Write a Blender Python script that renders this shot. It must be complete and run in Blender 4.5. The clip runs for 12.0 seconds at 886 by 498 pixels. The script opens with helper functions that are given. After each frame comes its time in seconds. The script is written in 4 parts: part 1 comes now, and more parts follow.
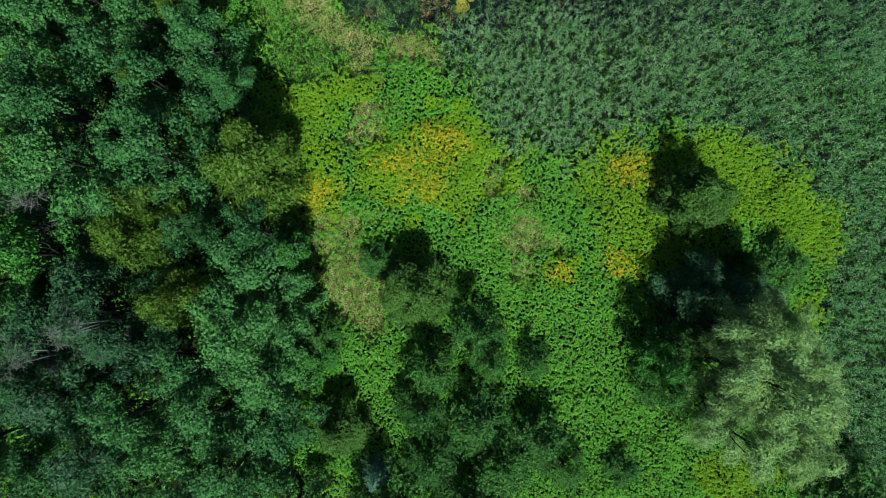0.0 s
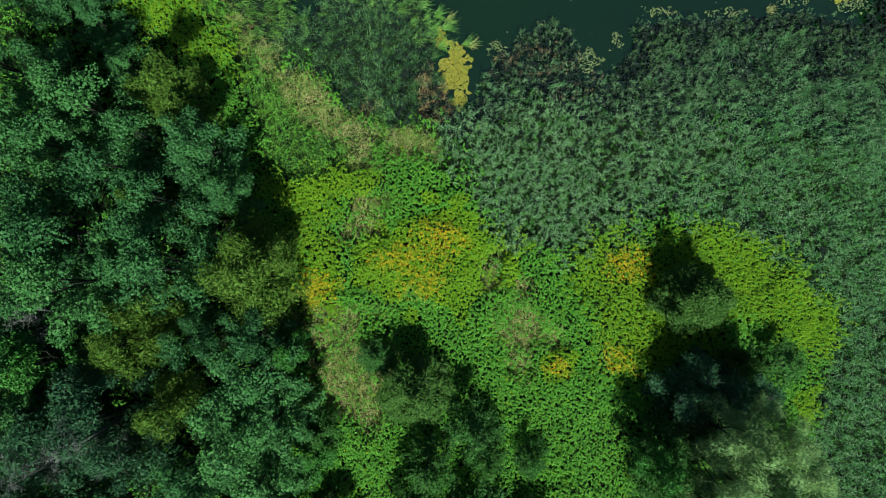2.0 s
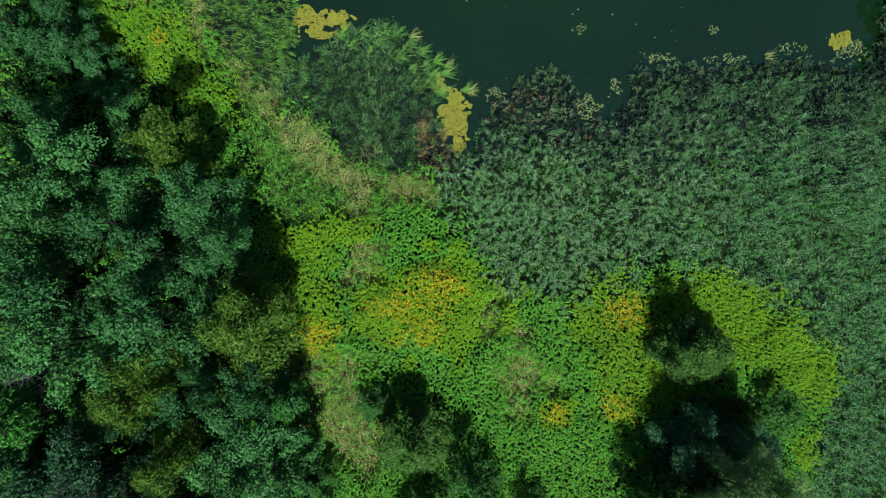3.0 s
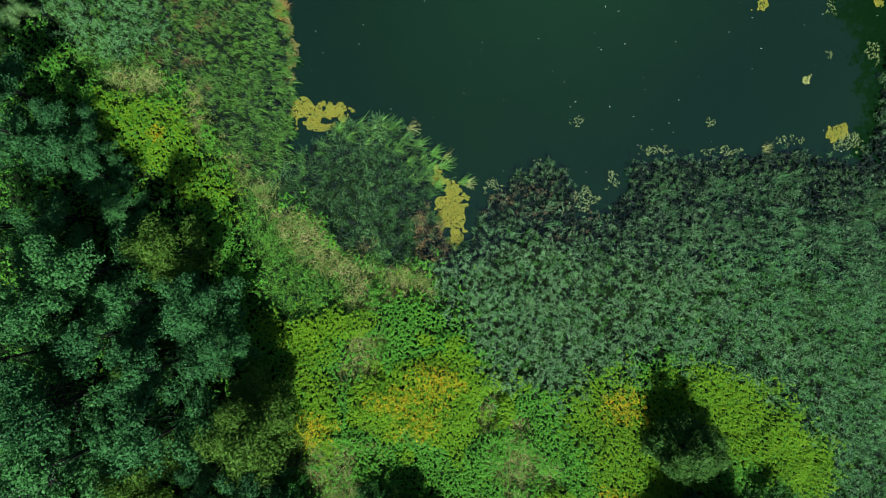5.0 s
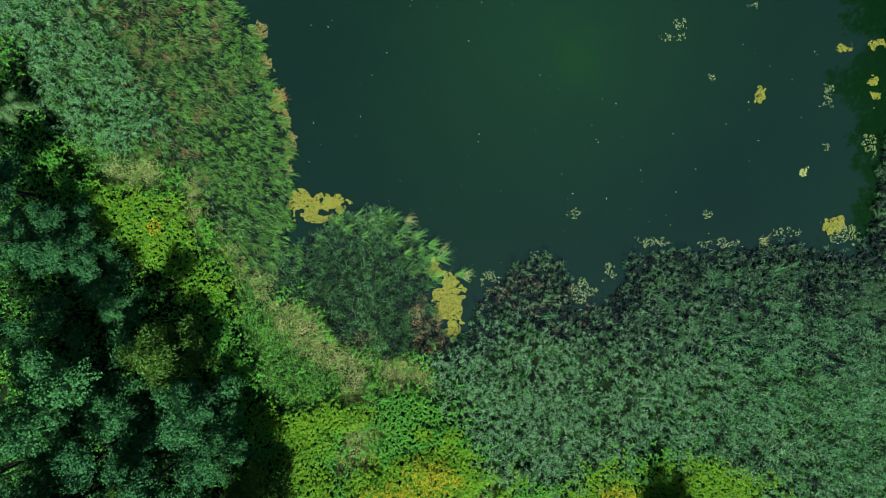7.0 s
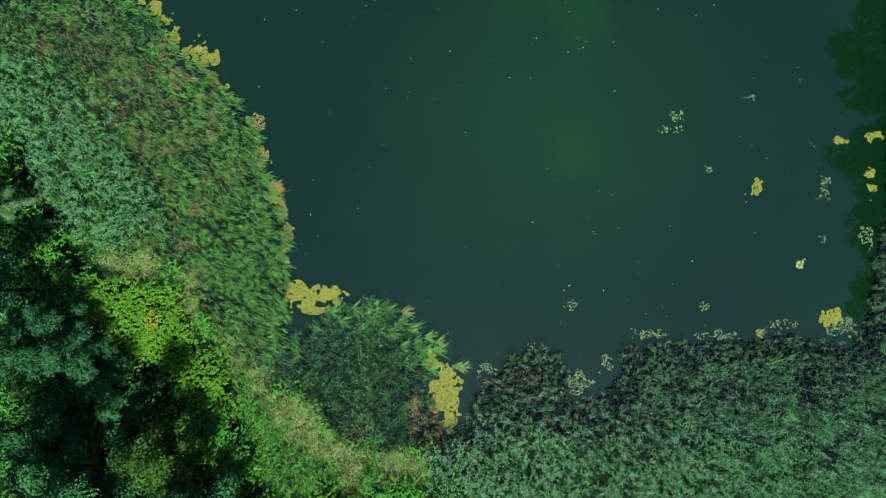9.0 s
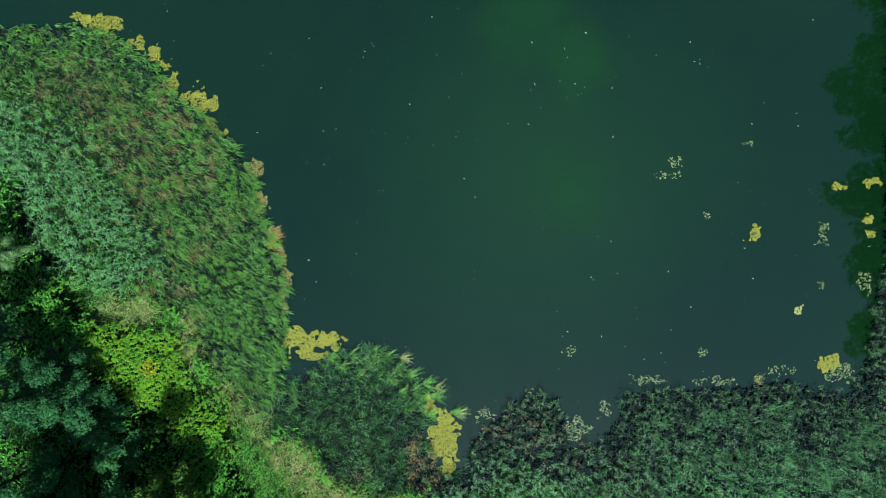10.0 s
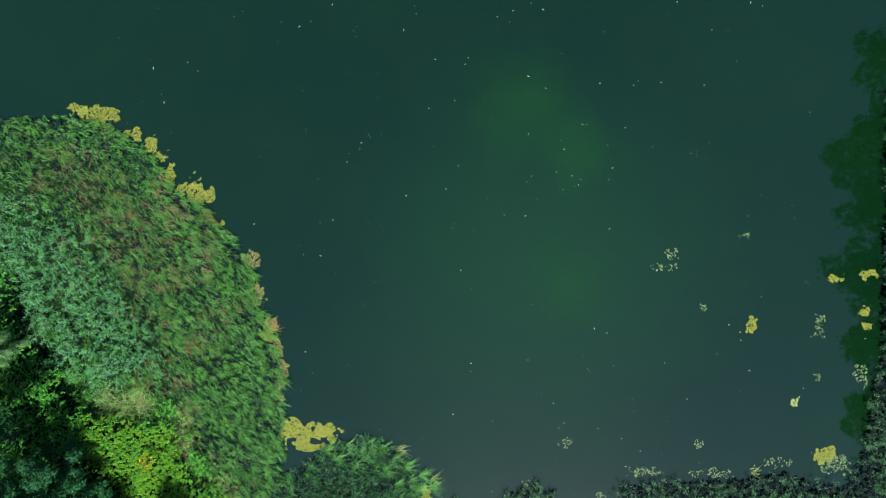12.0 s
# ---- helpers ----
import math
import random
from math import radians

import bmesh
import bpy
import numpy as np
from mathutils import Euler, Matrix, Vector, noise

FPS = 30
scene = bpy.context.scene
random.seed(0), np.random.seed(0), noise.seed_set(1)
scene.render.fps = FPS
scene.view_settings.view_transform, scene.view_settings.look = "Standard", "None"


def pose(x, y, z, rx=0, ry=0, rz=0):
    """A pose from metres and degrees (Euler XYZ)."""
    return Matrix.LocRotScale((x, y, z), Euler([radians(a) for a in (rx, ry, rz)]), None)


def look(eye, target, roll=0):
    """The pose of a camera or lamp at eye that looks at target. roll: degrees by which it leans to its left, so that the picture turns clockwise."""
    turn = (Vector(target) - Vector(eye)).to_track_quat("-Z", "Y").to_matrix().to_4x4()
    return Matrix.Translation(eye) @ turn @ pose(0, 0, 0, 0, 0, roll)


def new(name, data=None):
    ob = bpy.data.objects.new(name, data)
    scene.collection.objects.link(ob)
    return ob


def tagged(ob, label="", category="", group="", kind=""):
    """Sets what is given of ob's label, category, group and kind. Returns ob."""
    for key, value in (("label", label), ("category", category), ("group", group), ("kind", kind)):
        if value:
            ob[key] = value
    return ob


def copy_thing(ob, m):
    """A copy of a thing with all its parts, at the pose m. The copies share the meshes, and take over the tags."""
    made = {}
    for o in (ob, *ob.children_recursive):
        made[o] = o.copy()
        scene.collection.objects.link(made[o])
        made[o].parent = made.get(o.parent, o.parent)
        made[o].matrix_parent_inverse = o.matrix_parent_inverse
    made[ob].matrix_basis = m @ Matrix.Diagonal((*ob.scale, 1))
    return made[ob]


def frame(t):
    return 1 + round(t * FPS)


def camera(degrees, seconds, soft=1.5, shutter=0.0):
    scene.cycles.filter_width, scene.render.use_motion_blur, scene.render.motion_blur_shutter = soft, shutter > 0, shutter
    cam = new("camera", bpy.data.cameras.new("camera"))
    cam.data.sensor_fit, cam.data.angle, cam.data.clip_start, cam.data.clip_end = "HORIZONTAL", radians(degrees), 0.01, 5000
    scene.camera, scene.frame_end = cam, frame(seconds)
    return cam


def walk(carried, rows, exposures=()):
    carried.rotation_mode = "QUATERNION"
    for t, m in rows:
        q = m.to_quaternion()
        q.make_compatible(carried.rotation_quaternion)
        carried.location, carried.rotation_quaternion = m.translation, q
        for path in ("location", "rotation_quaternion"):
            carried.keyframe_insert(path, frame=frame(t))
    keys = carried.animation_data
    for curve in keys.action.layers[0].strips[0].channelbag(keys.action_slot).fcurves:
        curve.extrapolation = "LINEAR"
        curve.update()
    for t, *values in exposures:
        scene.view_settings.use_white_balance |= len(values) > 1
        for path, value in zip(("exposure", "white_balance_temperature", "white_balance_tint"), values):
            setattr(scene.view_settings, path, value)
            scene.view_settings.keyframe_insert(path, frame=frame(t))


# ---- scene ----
# ---------- camera ----------
cam = camera(70, 12.0, soft=1.1)
PATH = [
    (0, pose(0.000, 0.000, 60.000, 0, 0, 0.000)),
    (1.5, pose(0.155, 6.568, 60.087, 0, 0, 0.033)),
    (3, pose(0.318, 13.134, 60.168, 0, 0, 0.067)),
    (4.5, pose(0.488, 19.696, 60.240, 0, 0, 0.105)),
    (6, pose(0.667, 26.257, 60.303, 0, 0, 0.145)),
    (7.5, pose(0.855, 32.816, 60.355, 0, 0, 0.189)),
    (9, pose(1.053, 39.374, 60.394, 0, 0, 0.237)),
    (10.5, pose(1.260, 45.933, 60.419, 0, 0, 0.290)),
    (12, pose(1.478, 52.491, 60.428, 0, 0, 0.348)),
]
walk(cam, PATH, exposures=[(0, 1.23, 6100, 8), (3, 1.21, 6050, 8), (6, 1.28, 5850, 8), (9, 1.51, 5520, 8), (12, 1.62, 5420, 8)])

# ---------- sun and sky ----------
SUN_UP, SUN_TURN = radians(52), math.pi - 0.22
sun_way = Vector((math.sin(SUN_TURN) * math.cos(SUN_UP), math.cos(SUN_TURN) * math.cos(SUN_UP), math.sin(SUN_UP)))
sun = new("sun", bpy.data.lights.new("sun", "SUN"))
sun.data.energy, sun.data.angle, sun.data.color = 5.0, radians(0.5), (1.0, 0.95, 0.87)
sun.matrix_world = look(sun_way * 200, (0, 0, 0))
world = bpy.data.worlds.new("sky")
scene.world = world
world.use_nodes = True
sky = world.node_tree.nodes.new("ShaderNodeTexSky")
sky.sky_type, sky.sun_disc, sky.sun_elevation, sky.sun_rotation = "NISHITA", False, SUN_UP, SUN_TURN
world.node_tree.links.new(sky.outputs[0], world.node_tree.nodes["Background"].inputs[0])
world.node_tree.nodes["Background"].inputs[1].default_value = 0.048

# ---------- materials ----------


class Nodes:
    """A small helper to lay out a node material."""

    def __init__(self, name):
        self.mat = bpy.data.materials.new(name)
        self.mat.use_nodes = True
        self.tree = self.mat.node_tree
        self.bsdf, self.out = self.tree.nodes["Principled BSDF"], self.tree.nodes["Material Output"]

    def add(self, kind, **values):
        n = self.tree.nodes.new(kind)
        for key, value in values.items():
            n.inputs[key].default_value = value
        return n

    def link(self, a, b):
        self.tree.links.new(a, b)

    def noise(self, scale, detail=3.0, rough=0.6):
        n = self.add("ShaderNodeTexNoise", Scale=scale, Detail=detail, Roughness=rough)
        geo = self.add("ShaderNodeNewGeometry")
        self.link(geo.outputs["Position"], n.inputs["Vector"])
        return n.outputs["Fac"]

    def ramp(self, fac, stops):
        n = self.add("ShaderNodeValToRGB")
        while len(n.color_ramp.elements) < len(stops):
            n.color_ramp.elements.new(0.5)
        for e, (at, c) in zip(n.color_ramp.elements, stops):
            e.position, e.color = at, (*c, 1)
        self.link(fac, n.inputs[0])
        return n.outputs[0]

    def mix(self, fac, a, b, how="MIX"):
        n = self.add("ShaderNodeMix")
        n.data_type, n.blend_type = "RGBA", how
        for value, slot in ((fac, n.inputs[0]), (a, n.inputs[6]), (b, n.inputs[7])):
            if isinstance(value, (int, float)):
                slot.default_value = value
            elif isinstance(value, tuple):
                slot.default_value = (*value, 1)
            else:
                self.link(value, slot)
        return n.outputs[2]


def foliage(name, dark, mid, light, patch=None, patch_scale=0.25, rough=0.6, through_leaf=0.2, sheen=0.06, middle=0.55, vary=False):
    """Leaves: every leaf its own tone, broad drifts of a second tone over the stand, light passing through."""
    k = Nodes(name)
    geo = k.add("ShaderNodeNewGeometry")
    tone = k.ramp(geo.outputs["Random Per Island"], [(0.0, dark), (middle, mid), (1.0, light)])
    drift = k.ramp(k.noise(patch_scale, 4.0), [(0.38, (0, 0, 0)), (0.66, (1, 1, 1))])
    tone = k.mix(drift, tone, k.mix(0.75, tone, patch or light))
    grain = k.ramp(k.noise(9.0, 2.0), [(0.3, (0.75, 0.75, 0.75)), (0.7, (1.15, 1.15, 1.15))])
    tone = k.mix(1.0, tone, grain, "MULTIPLY")
    if vary:
        # one tree a little darker or yellower than the next
        each = k.add("ShaderNodeObjectInfo").outputs["Random"]
        tone = k.mix(1.0, tone, k.ramp(each, [(0.0, (0.72, 0.74, 0.80)), (0.5, (0.95, 0.95, 0.95)), (1.0, (1.22, 1.15, 1.02))]), "MULTIPLY")
    k.link(tone, k.bsdf.inputs["Base Color"])
    k.bsdf.inputs["Roughness"].default_value = rough
    k.bsdf.inputs["Specular IOR Level"].default_value = sheen
    back = k.add("ShaderNodeBsdfTranslucent")
    k.link(tone, back.inputs["Color"])
    both = k.add("ShaderNodeMixShader", Fac=through_leaf)
    k.link(k.bsdf.outputs[0], both.inputs[1])
    k.link(back.outputs[0], both.inputs[2])
    k.link(both.outputs[0], k.out.inputs["Surface"])
    return k.mat


M_ALDER = foliage("alder_leaf", (0.016, 0.066, 0.019), (0.029, 0.104, 0.030), (0.054, 0.150, 0.047), (0.033, 0.116, 0.027), 0.7, vary=True)
M_MAPLE = foliage("light_green_leaf", (0.014, 0.070, 0.011), (0.026, 0.108, 0.018), (0.050, 0.16, 0.030), (0.036, 0.135, 0.018), 0.7)
M_OLIVE = foliage("olive_leaf", (0.024, 0.067, 0.0074), (0.043, 0.098, 0.011), (0.074, 0.143, 0.022), (0.052, 0.113, 0.013), 0.6)
M_SILVER = foliage("silver_willow_leaf", (0.088, 0.184, 0.062), (0.124, 0.238, 0.082), (0.172, 0.298, 0.112), (0.142, 0.262, 0.066), 0.6, through_leaf=0.32)
M_WILLOW = foliage("grey_willow_leaf", (0.011, 0.044, 0.018), (0.021, 0.069, 0.028), (0.045, 0.109, 0.049), (0.026, 0.083, 0.030), 0.4)
M_THORN = foliage("thorn_leaf", (0.010, 0.046, 0.009), (0.024, 0.084, 0.016), (0.060, 0.138, 0.036), (0.027, 0.106, 0.016), 0.5, vary=True)
M_OSIER = foliage("osier_leaf", (0.016, 0.055, 0.009), (0.030, 0.082, 0.013), (0.056, 0.120, 0.024), (0.036, 0.094, 0.014), 0.6)
M_SPRUCE = foliage("spruce_needle", (0.025, 0.075, 0.045), (0.04, 0.10, 0.06), (0.06, 0.14, 0.08), None, 0.5, through_leaf=0.1)
M_HERB = foliage("herb_leaf", (0.030, 0.122, 0.013), (0.055, 0.196, 0.019), (0.112, 0.292, 0.034), (0.078, 0.240, 0.021), 0.8, through_leaf=0.34)
M_YELLOW = foliage("yellow_green_leaf", (0.046, 0.143, 0.0063), (0.089, 0.215, 0.0094), (0.145, 0.285, 0.015), (0.130, 0.251, 0.0094), 0.8, through_leaf=0.34)
M_FLOWER = foliage("goldenrod_flower", (0.30, 0.21, 0.008), (0.46, 0.30, 0.010), (0.58, 0.38, 0.012), (0.48, 0.35, 0.010), 0.5)
M_REED = foliage("reed_leaf", (0.018, 0.066, 0.024), (0.050, 0.142, 0.051), (0.222, 0.350, 0.170), (0.116, 0.230, 0.088), 0.9, sheen=0.12, middle=0.6)
M_REED_GREEN = foliage("green_reed_leaf", (0.010, 0.052, 0.015), (0.031, 0.118, 0.036), (0.142, 0.300, 0.118), (0.070, 0.190, 0.056), 0.9, sheen=0.12, middle=0.6)
M_REED_PALE = foliage("pale_reed_leaf", (0.018, 0.078, 0.023), (0.056, 0.165, 0.052), (0.185, 0.350, 0.135), (0.106, 0.240, 0.081), 0.9, sheen=0.12, middle=0.55)
M_SEDGE = foliage("sedge_blade", (0.005, 0.028, 0.007), (0.046, 0.166, 0.029), (0.300, 0.510, 0.130), (0.130, 0.310, 0.040), 0.35, sheen=0.08, middle=0.56)
M_RUSH = foliage("rush_blade", (0.003, 0.012, 0.009), (0.018, 0.055, 0.021), (0.195, 0.300, 0.155), (0.045, 0.105, 0.026), 0.35, sheen=0.10, middle=0.6)
M_CATTAIL = foliage("cattail_blade", (0.003, 0.016, 0.009), (0.016, 0.068, 0.022), (0.190, 0.345, 0.125), (0.050, 0.130, 0.032), 0.8, sheen=0.08, middle=0.62)
M_UNDER = foliage("undergrowth_leaf", (0.010, 0.042, 0.007), (0.018, 0.068, 0.010), (0.030, 0.095, 0.015), None, 0.5, through_leaf=0.15)
# near-black: the colour stands in for shade in gaps between the plants
M_GAP_SHADE = foliage("gap_shade_blade", (0.002, 0.004, 0.004), (0.003, 0.008, 0.007), (0.008, 0.017, 0.011), None, 0.5, through_leaf=0.03)
M_GRASS = foliage("meadow_grass_blade", (0.034, 0.126, 0.018), (0.074, 0.214, 0.027), (0.160, 0.325, 0.072), (0.106, 0.262, 0.023), 0.9)
M_STRAW = foliage("dry_grass_blade", (0.116, 0.148, 0.038), (0.250, 0.250, 0.090), (0.450, 0.415, 0.190), (0.140, 0.208, 0.040), 0.5)
M_BROWN = foliage("dead_reed_blade", (0.105, 0.072, 0.030), (0.240, 0.162, 0.072), (0.450, 0.315, 0.150), (0.200, 0.160, 0.060), 0.6)
M_DEAD = foliage("dead_rush_leaf", (0.048, 0.040, 0.022), (0.105, 0.082, 0.044), (0.22, 0.165, 0.095), (0.10, 0.085, 0.04), 0.6)
M_RUST = foliage("rusty_reed_blade", (0.30, 0.10, 0.03), (0.42, 0.16, 0.05), (0.50, 0.27, 0.10), None, 0.8, through_leaf=0.1)
M_ALGAE = foliage("yellow_algae", (0.120, 0.118, 0.014), (0.148, 0.143, 0.018), (0.190, 0.178, 0.028), (0.105, 0.130, 0.018), 1.6, rough=0.8, through_leaf=0.1)
M_SCUM = foliage("brownish_algae", (0.080, 0.072, 0.020), (0.130, 0.112, 0.034), (0.210, 0.175, 0.070), (0.10, 0.11, 0.022), 1.2, rough=0.8, through_leaf=0.1)
M_PALE = foliage("pale_floating_leaf", (0.042, 0.070, 0.021), (0.077, 0.108, 0.035), (0.140, 0.168, 0.070), None, 1.0, through_leaf=0.1)
M_SPECK = foliage("bleached_debris", (0.09, 0.13, 0.10), (0.15, 0.19, 0.15), (0.32, 0.36, 0.31), None, 1.0, through_leaf=0.0)


def bark(name, a, b):
    k = Nodes(name)
    k.link(k.ramp(k.noise(6.0, 5.0), [(0.3, a), (0.7, b)]), k.bsdf.inputs["Base Color"])
    k.bsdf.inputs["Roughness"].default_value = 0.9
    k.bsdf.inputs["Specular IOR Level"].default_value = 0.05
    bump = k.add("ShaderNodeBump", Strength=0.5, Distance=0.03)
    k.link(k.noise(18.0, 4.0), bump.inputs["Height"])
    k.link(bump.outputs[0], k.bsdf.inputs["Normal"])
    return k.mat


M_BARK = bark("grey_brown_bark", (0.008, 0.010, 0.007), (0.022, 0.026, 0.018))
M_DEADWOOD = bark("bleached_dead_wood", (0.050, 0.060, 0.050), (0.110, 0.128, 0.108))


def ground_material():
    k = Nodes("marsh_soil")
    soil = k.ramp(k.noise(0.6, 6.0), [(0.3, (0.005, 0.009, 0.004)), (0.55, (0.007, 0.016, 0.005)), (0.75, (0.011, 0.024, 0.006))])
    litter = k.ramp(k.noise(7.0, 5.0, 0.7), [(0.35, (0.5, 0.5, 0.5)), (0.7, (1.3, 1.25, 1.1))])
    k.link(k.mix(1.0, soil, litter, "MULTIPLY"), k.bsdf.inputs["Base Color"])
    k.bsdf.inputs["Roughness"].default_value = 0.95
    k.bsdf.inputs["Specular IOR Level"].default_value = 0.03
    bump = k.add("ShaderNodeBump", Strength=0.8, Distance=0.08)
    k.link(k.noise(5.0, 6.0), bump.inputs["Height"])
    k.link(bump.outputs[0], k.bsdf.inputs["Normal"])
    return k.mat


def water_material():
    """Turbid green pond water under a smooth, faintly stirred surface; algae clouds hang in it here and there."""
    k = Nodes("pond_water")
    body = k.ramp(k.noise(0.045, 3.0), [(0.35, (0.0014, 0.0078, 0.0022)), (0.65, (0.0019, 0.0094, 0.0020))])
    geo = k.add("ShaderNodeNewGeometry")
    for x, y, size, thick, cloud in (
        (11.0, 51.0, 24.0, 0.9, (0.0034, 0.0152, 0.0034)),
        (13.5, 49.5, 5.0, 0.5, (0.0036, 0.0215, 0.0008)),
        (9.5, 66.0, 7.0, 0.5, (0.0036, 0.0215, 0.0008)),
        (14.5, 62.0, 5.0, 0.5, (0.0036, 0.0215, 0.0008)),
    ):
        off = k.add("ShaderNodeVectorMath")
        off.operation = "DISTANCE"
        off.inputs[1].default_value = (x, y, 0)
        k.link(geo.outputs["Position"], off.inputs[0])
        wob = k.add("ShaderNodeMath")
        wob.operation = "MULTIPLY_ADD"
        wob.inputs[1].default_value = 6.0
        k.link(k.noise(0.25, 3.0), wob.inputs[0])
        k.link(off.outputs["Value"], wob.inputs[2])
        far = k.add("ShaderNodeMapRange", **{"From Min": 3.0, "From Max": 3.0 + size, "To Min": thick, "To Max": 0.0})
        far.interpolation_type = "SMOOTHSTEP"
        k.link(wob.outputs[0], far.inputs[0])
        body = k.mix(far.outputs[0], body, cloud)
    k.link(body, k.bsdf.inputs["Base Color"])
    k.bsdf.inputs["Roughness"].default_value = 0.06
    k.bsdf.inputs["IOR"].default_value = 1.45
    k.bsdf.inputs["Specular IOR Level"].default_value = 0.85
    bump = k.add("ShaderNodeBump", Strength=0.05, Distance=0.02)
    k.link(k.noise(1.6, 2.0), bump.inputs["Height"])
    k.link(bump.outputs[0], k.bsdf.inputs["Normal"])
    return k.mat


M_GROUND, M_WATER = ground_material(), water_material()

# ---------- mesh helpers ----------
rng = np.random.default_rng(7)


def quads(name, verts, material, parent=None):
    """One mesh of separate quads; verts is (n, 4, 3)."""
    v = np.asarray(verts, np.float32).reshape(-1, 3)
    n = len(v) // 4
    me = bpy.data.meshes.new(name)
    me.vertices.add(4 * n)
    me.vertices.foreach_set("co", v.ravel())
    me.loops.add(4 * n)
    me.loops.foreach_set("vertex_index", np.arange(4 * n, dtype=np.int32))
    me.polygons.add(n)
    me.polygons.foreach_set("loop_start", np.arange(0, 4 * n, 4, dtype=np.int32))
    me.update(calc_edges=True)
    me.materials.append(material)
    ob = new(name, me)
    ob.parent = parent
    return ob


def strips(name, rows, material, parent=None):
    """One mesh of ribbons; rows is (n, s, 2, 3): s cross lines of two ends each."""
    rows = np.asarray(rows, np.float32)
    n, s = rows.shape[:2]
    me = bpy.data.meshes.new(name)
    me.vertices.add(n * s * 2)
    me.vertices.foreach_set("co", rows.ravel())
    base = (np.arange(n)[:, None] * s + np.arange(s - 1)) * 2
    idx = np.stack([base, base + 1, base + 3, base + 2], -1).astype(np.int32)
    m = n * (s - 1)
    me.loops.add(4 * m)
    me.loops.foreach_set("vertex_index", idx.ravel())
    me.polygons.add(m)
    me.polygons.foreach_set("loop_start", np.arange(0, 4 * m, 4, dtype=np.int32))
    me.update(calc_edges=True)
    me.materials.append(material)
    ob = new(name, me)
    ob.parent = parent
    return ob


def unit(v):
    return v / np.maximum(np.linalg.norm(v, axis=-1, keepdims=True), 1e-9)


def leaves(at, way, length, width, fold=0.25, roll=0.6):
    """Diamond leaves folded along the midrib: (n, 4, 3)."""
    n = len(at)
    way = unit(way)
    side = unit(np.cross(way, np.array([0, 0, 1.0]) + 1e-3) + rng.normal(0, 1e-6, (n, 3)))
    up = np.cross(side, way)
    a = rng.normal(0, roll, (n, 1))
    side, up = side * np.cos(a) + up * np.sin(a), up * np.cos(a) - side * np.sin(a)
    length, width = np.broadcast_to(length, n)[:, None], np.broadcast_to(width, n)[:, None]
    mid = at + way * length * 0.45 + up * width * fold
    return np.stack([at, mid + side * width * 0.5, at + way * length - up * width * fold, mid - side * width * 0.5], 1)


def blades(at, way, length, width, droop, parts=3):
    """Long blades that rise along way and bend over under their weight: (n, parts + 1, 2, 3)."""
    n = len(at)
    way = unit(way)
    flat = way * [1, 1, 0] + rng.normal(0, 0.05, (n, 3)) * [1, 1, 0]
    flat = unit(flat)
    side = np.stack([-flat[:, 1], flat[:, 0], rng.normal(0, 0.4, n)], -1)
    side = unit(side)
    length, width, droop = (np.broadcast_to(a, n)[:, None] for a in (length, width, droop))
    rows = []
    for k in range(parts + 1):
        s = k / parts
        spot = at + way * length * s + (flat * 0.35 - [0, 0, 1.0]) * length * droop * s * s
        half = side * width * 0.5 * (1.0 - 0.9 * s**2)
        rows.append(np.stack([spot - half, spot + half], 1))
    return np.stack(rows, 1)


def tube(bm, points, radii, sides=7):
    """A tapered round limb along the given points."""
    rings = []
    for i, p in enumerate(points):
        d = (points[min(i + 1, len(points) - 1)] - points[max(i - 1, 0)]).normalized()
        x = d.orthogonal().normalized()
        y = d.cross(x)
        rings.append([bm.verts.new(p + (x * math.cos(a) + y * math.sin(a)) * radii[i]) for a in (2 * math.pi * j / sides for j in range(sides))])
    for a, b in zip(rings, rings[1:]):
        for j in range(sides):
            bm.faces.new((a[j], a[(j + 1) % sides], b[(j + 1) % sides], b[j]))
    bm.faces.new(rings[-1])
    bm.faces.new(list(reversed(rings[0])))


def part(name, bm, material, parent, label=""):
    me = bpy.data.meshes.new(name)
    bm.to_mesh(me)
    bm.free()
    for p in me.polygons:
        p.use_smooth = True
    me.materials.append(material)
    ob = new(name, me)
    ob.parent = parent
    return tagged(ob, label)


def field(x, y, scale, seed=0):
    """Smooth value noise from 0 to 1."""
    x, y = x / scale + seed * 17.3, y / scale - seed * 9.1
    i, j = np.floor(x).astype(np.int64), np.floor(y).astype(np.int64)
    u, v = x - i, y - j
    u, v = u * u * (3 - 2 * u), v * v * (3 - 2 * v)

    def h(a, b):
        s = np.sin(a * 127.1 + b * 311.7 + seed * 74.7) * 43758.5453
        return s - np.floor(s)

    return (h(i, j) * (1 - u) + h(i + 1, j) * u) * (1 - v) + (h(i, j + 1) * (1 - u) + h(i + 1, j + 1) * u) * v


def inside(poly, x, y):
    """Which points lie in the outline."""
    hit = np.zeros(np.shape(x), bool)
    for (x0, y0), (x1, y1) in zip(poly, poly[1:] + poly[:1]):
        if y0 != y1:
            hit ^= ((y0 > y) != (y1 > y)) & (x < (x1 - x0) * (y - y0) / (y1 - y0) + x0)
    return hit


def edge_gap(poly, x, y):
    """Distance to the outline."""
    best = np.full(np.shape(x), 1e9)
    for (x0, y0), (x1, y1) in zip(poly, poly[1:] + poly[:1]):
        dx, dy = x1 - x0, y1 - y0
        t = np.clip(((x - x0) * dx + (y - y0) * dy) / (dx * dx + dy * dy + 1e-9), 0, 1)
        best = np.minimum(best, np.hypot(x - x0 - t * dx, y - y0 - t * dy))
    return best


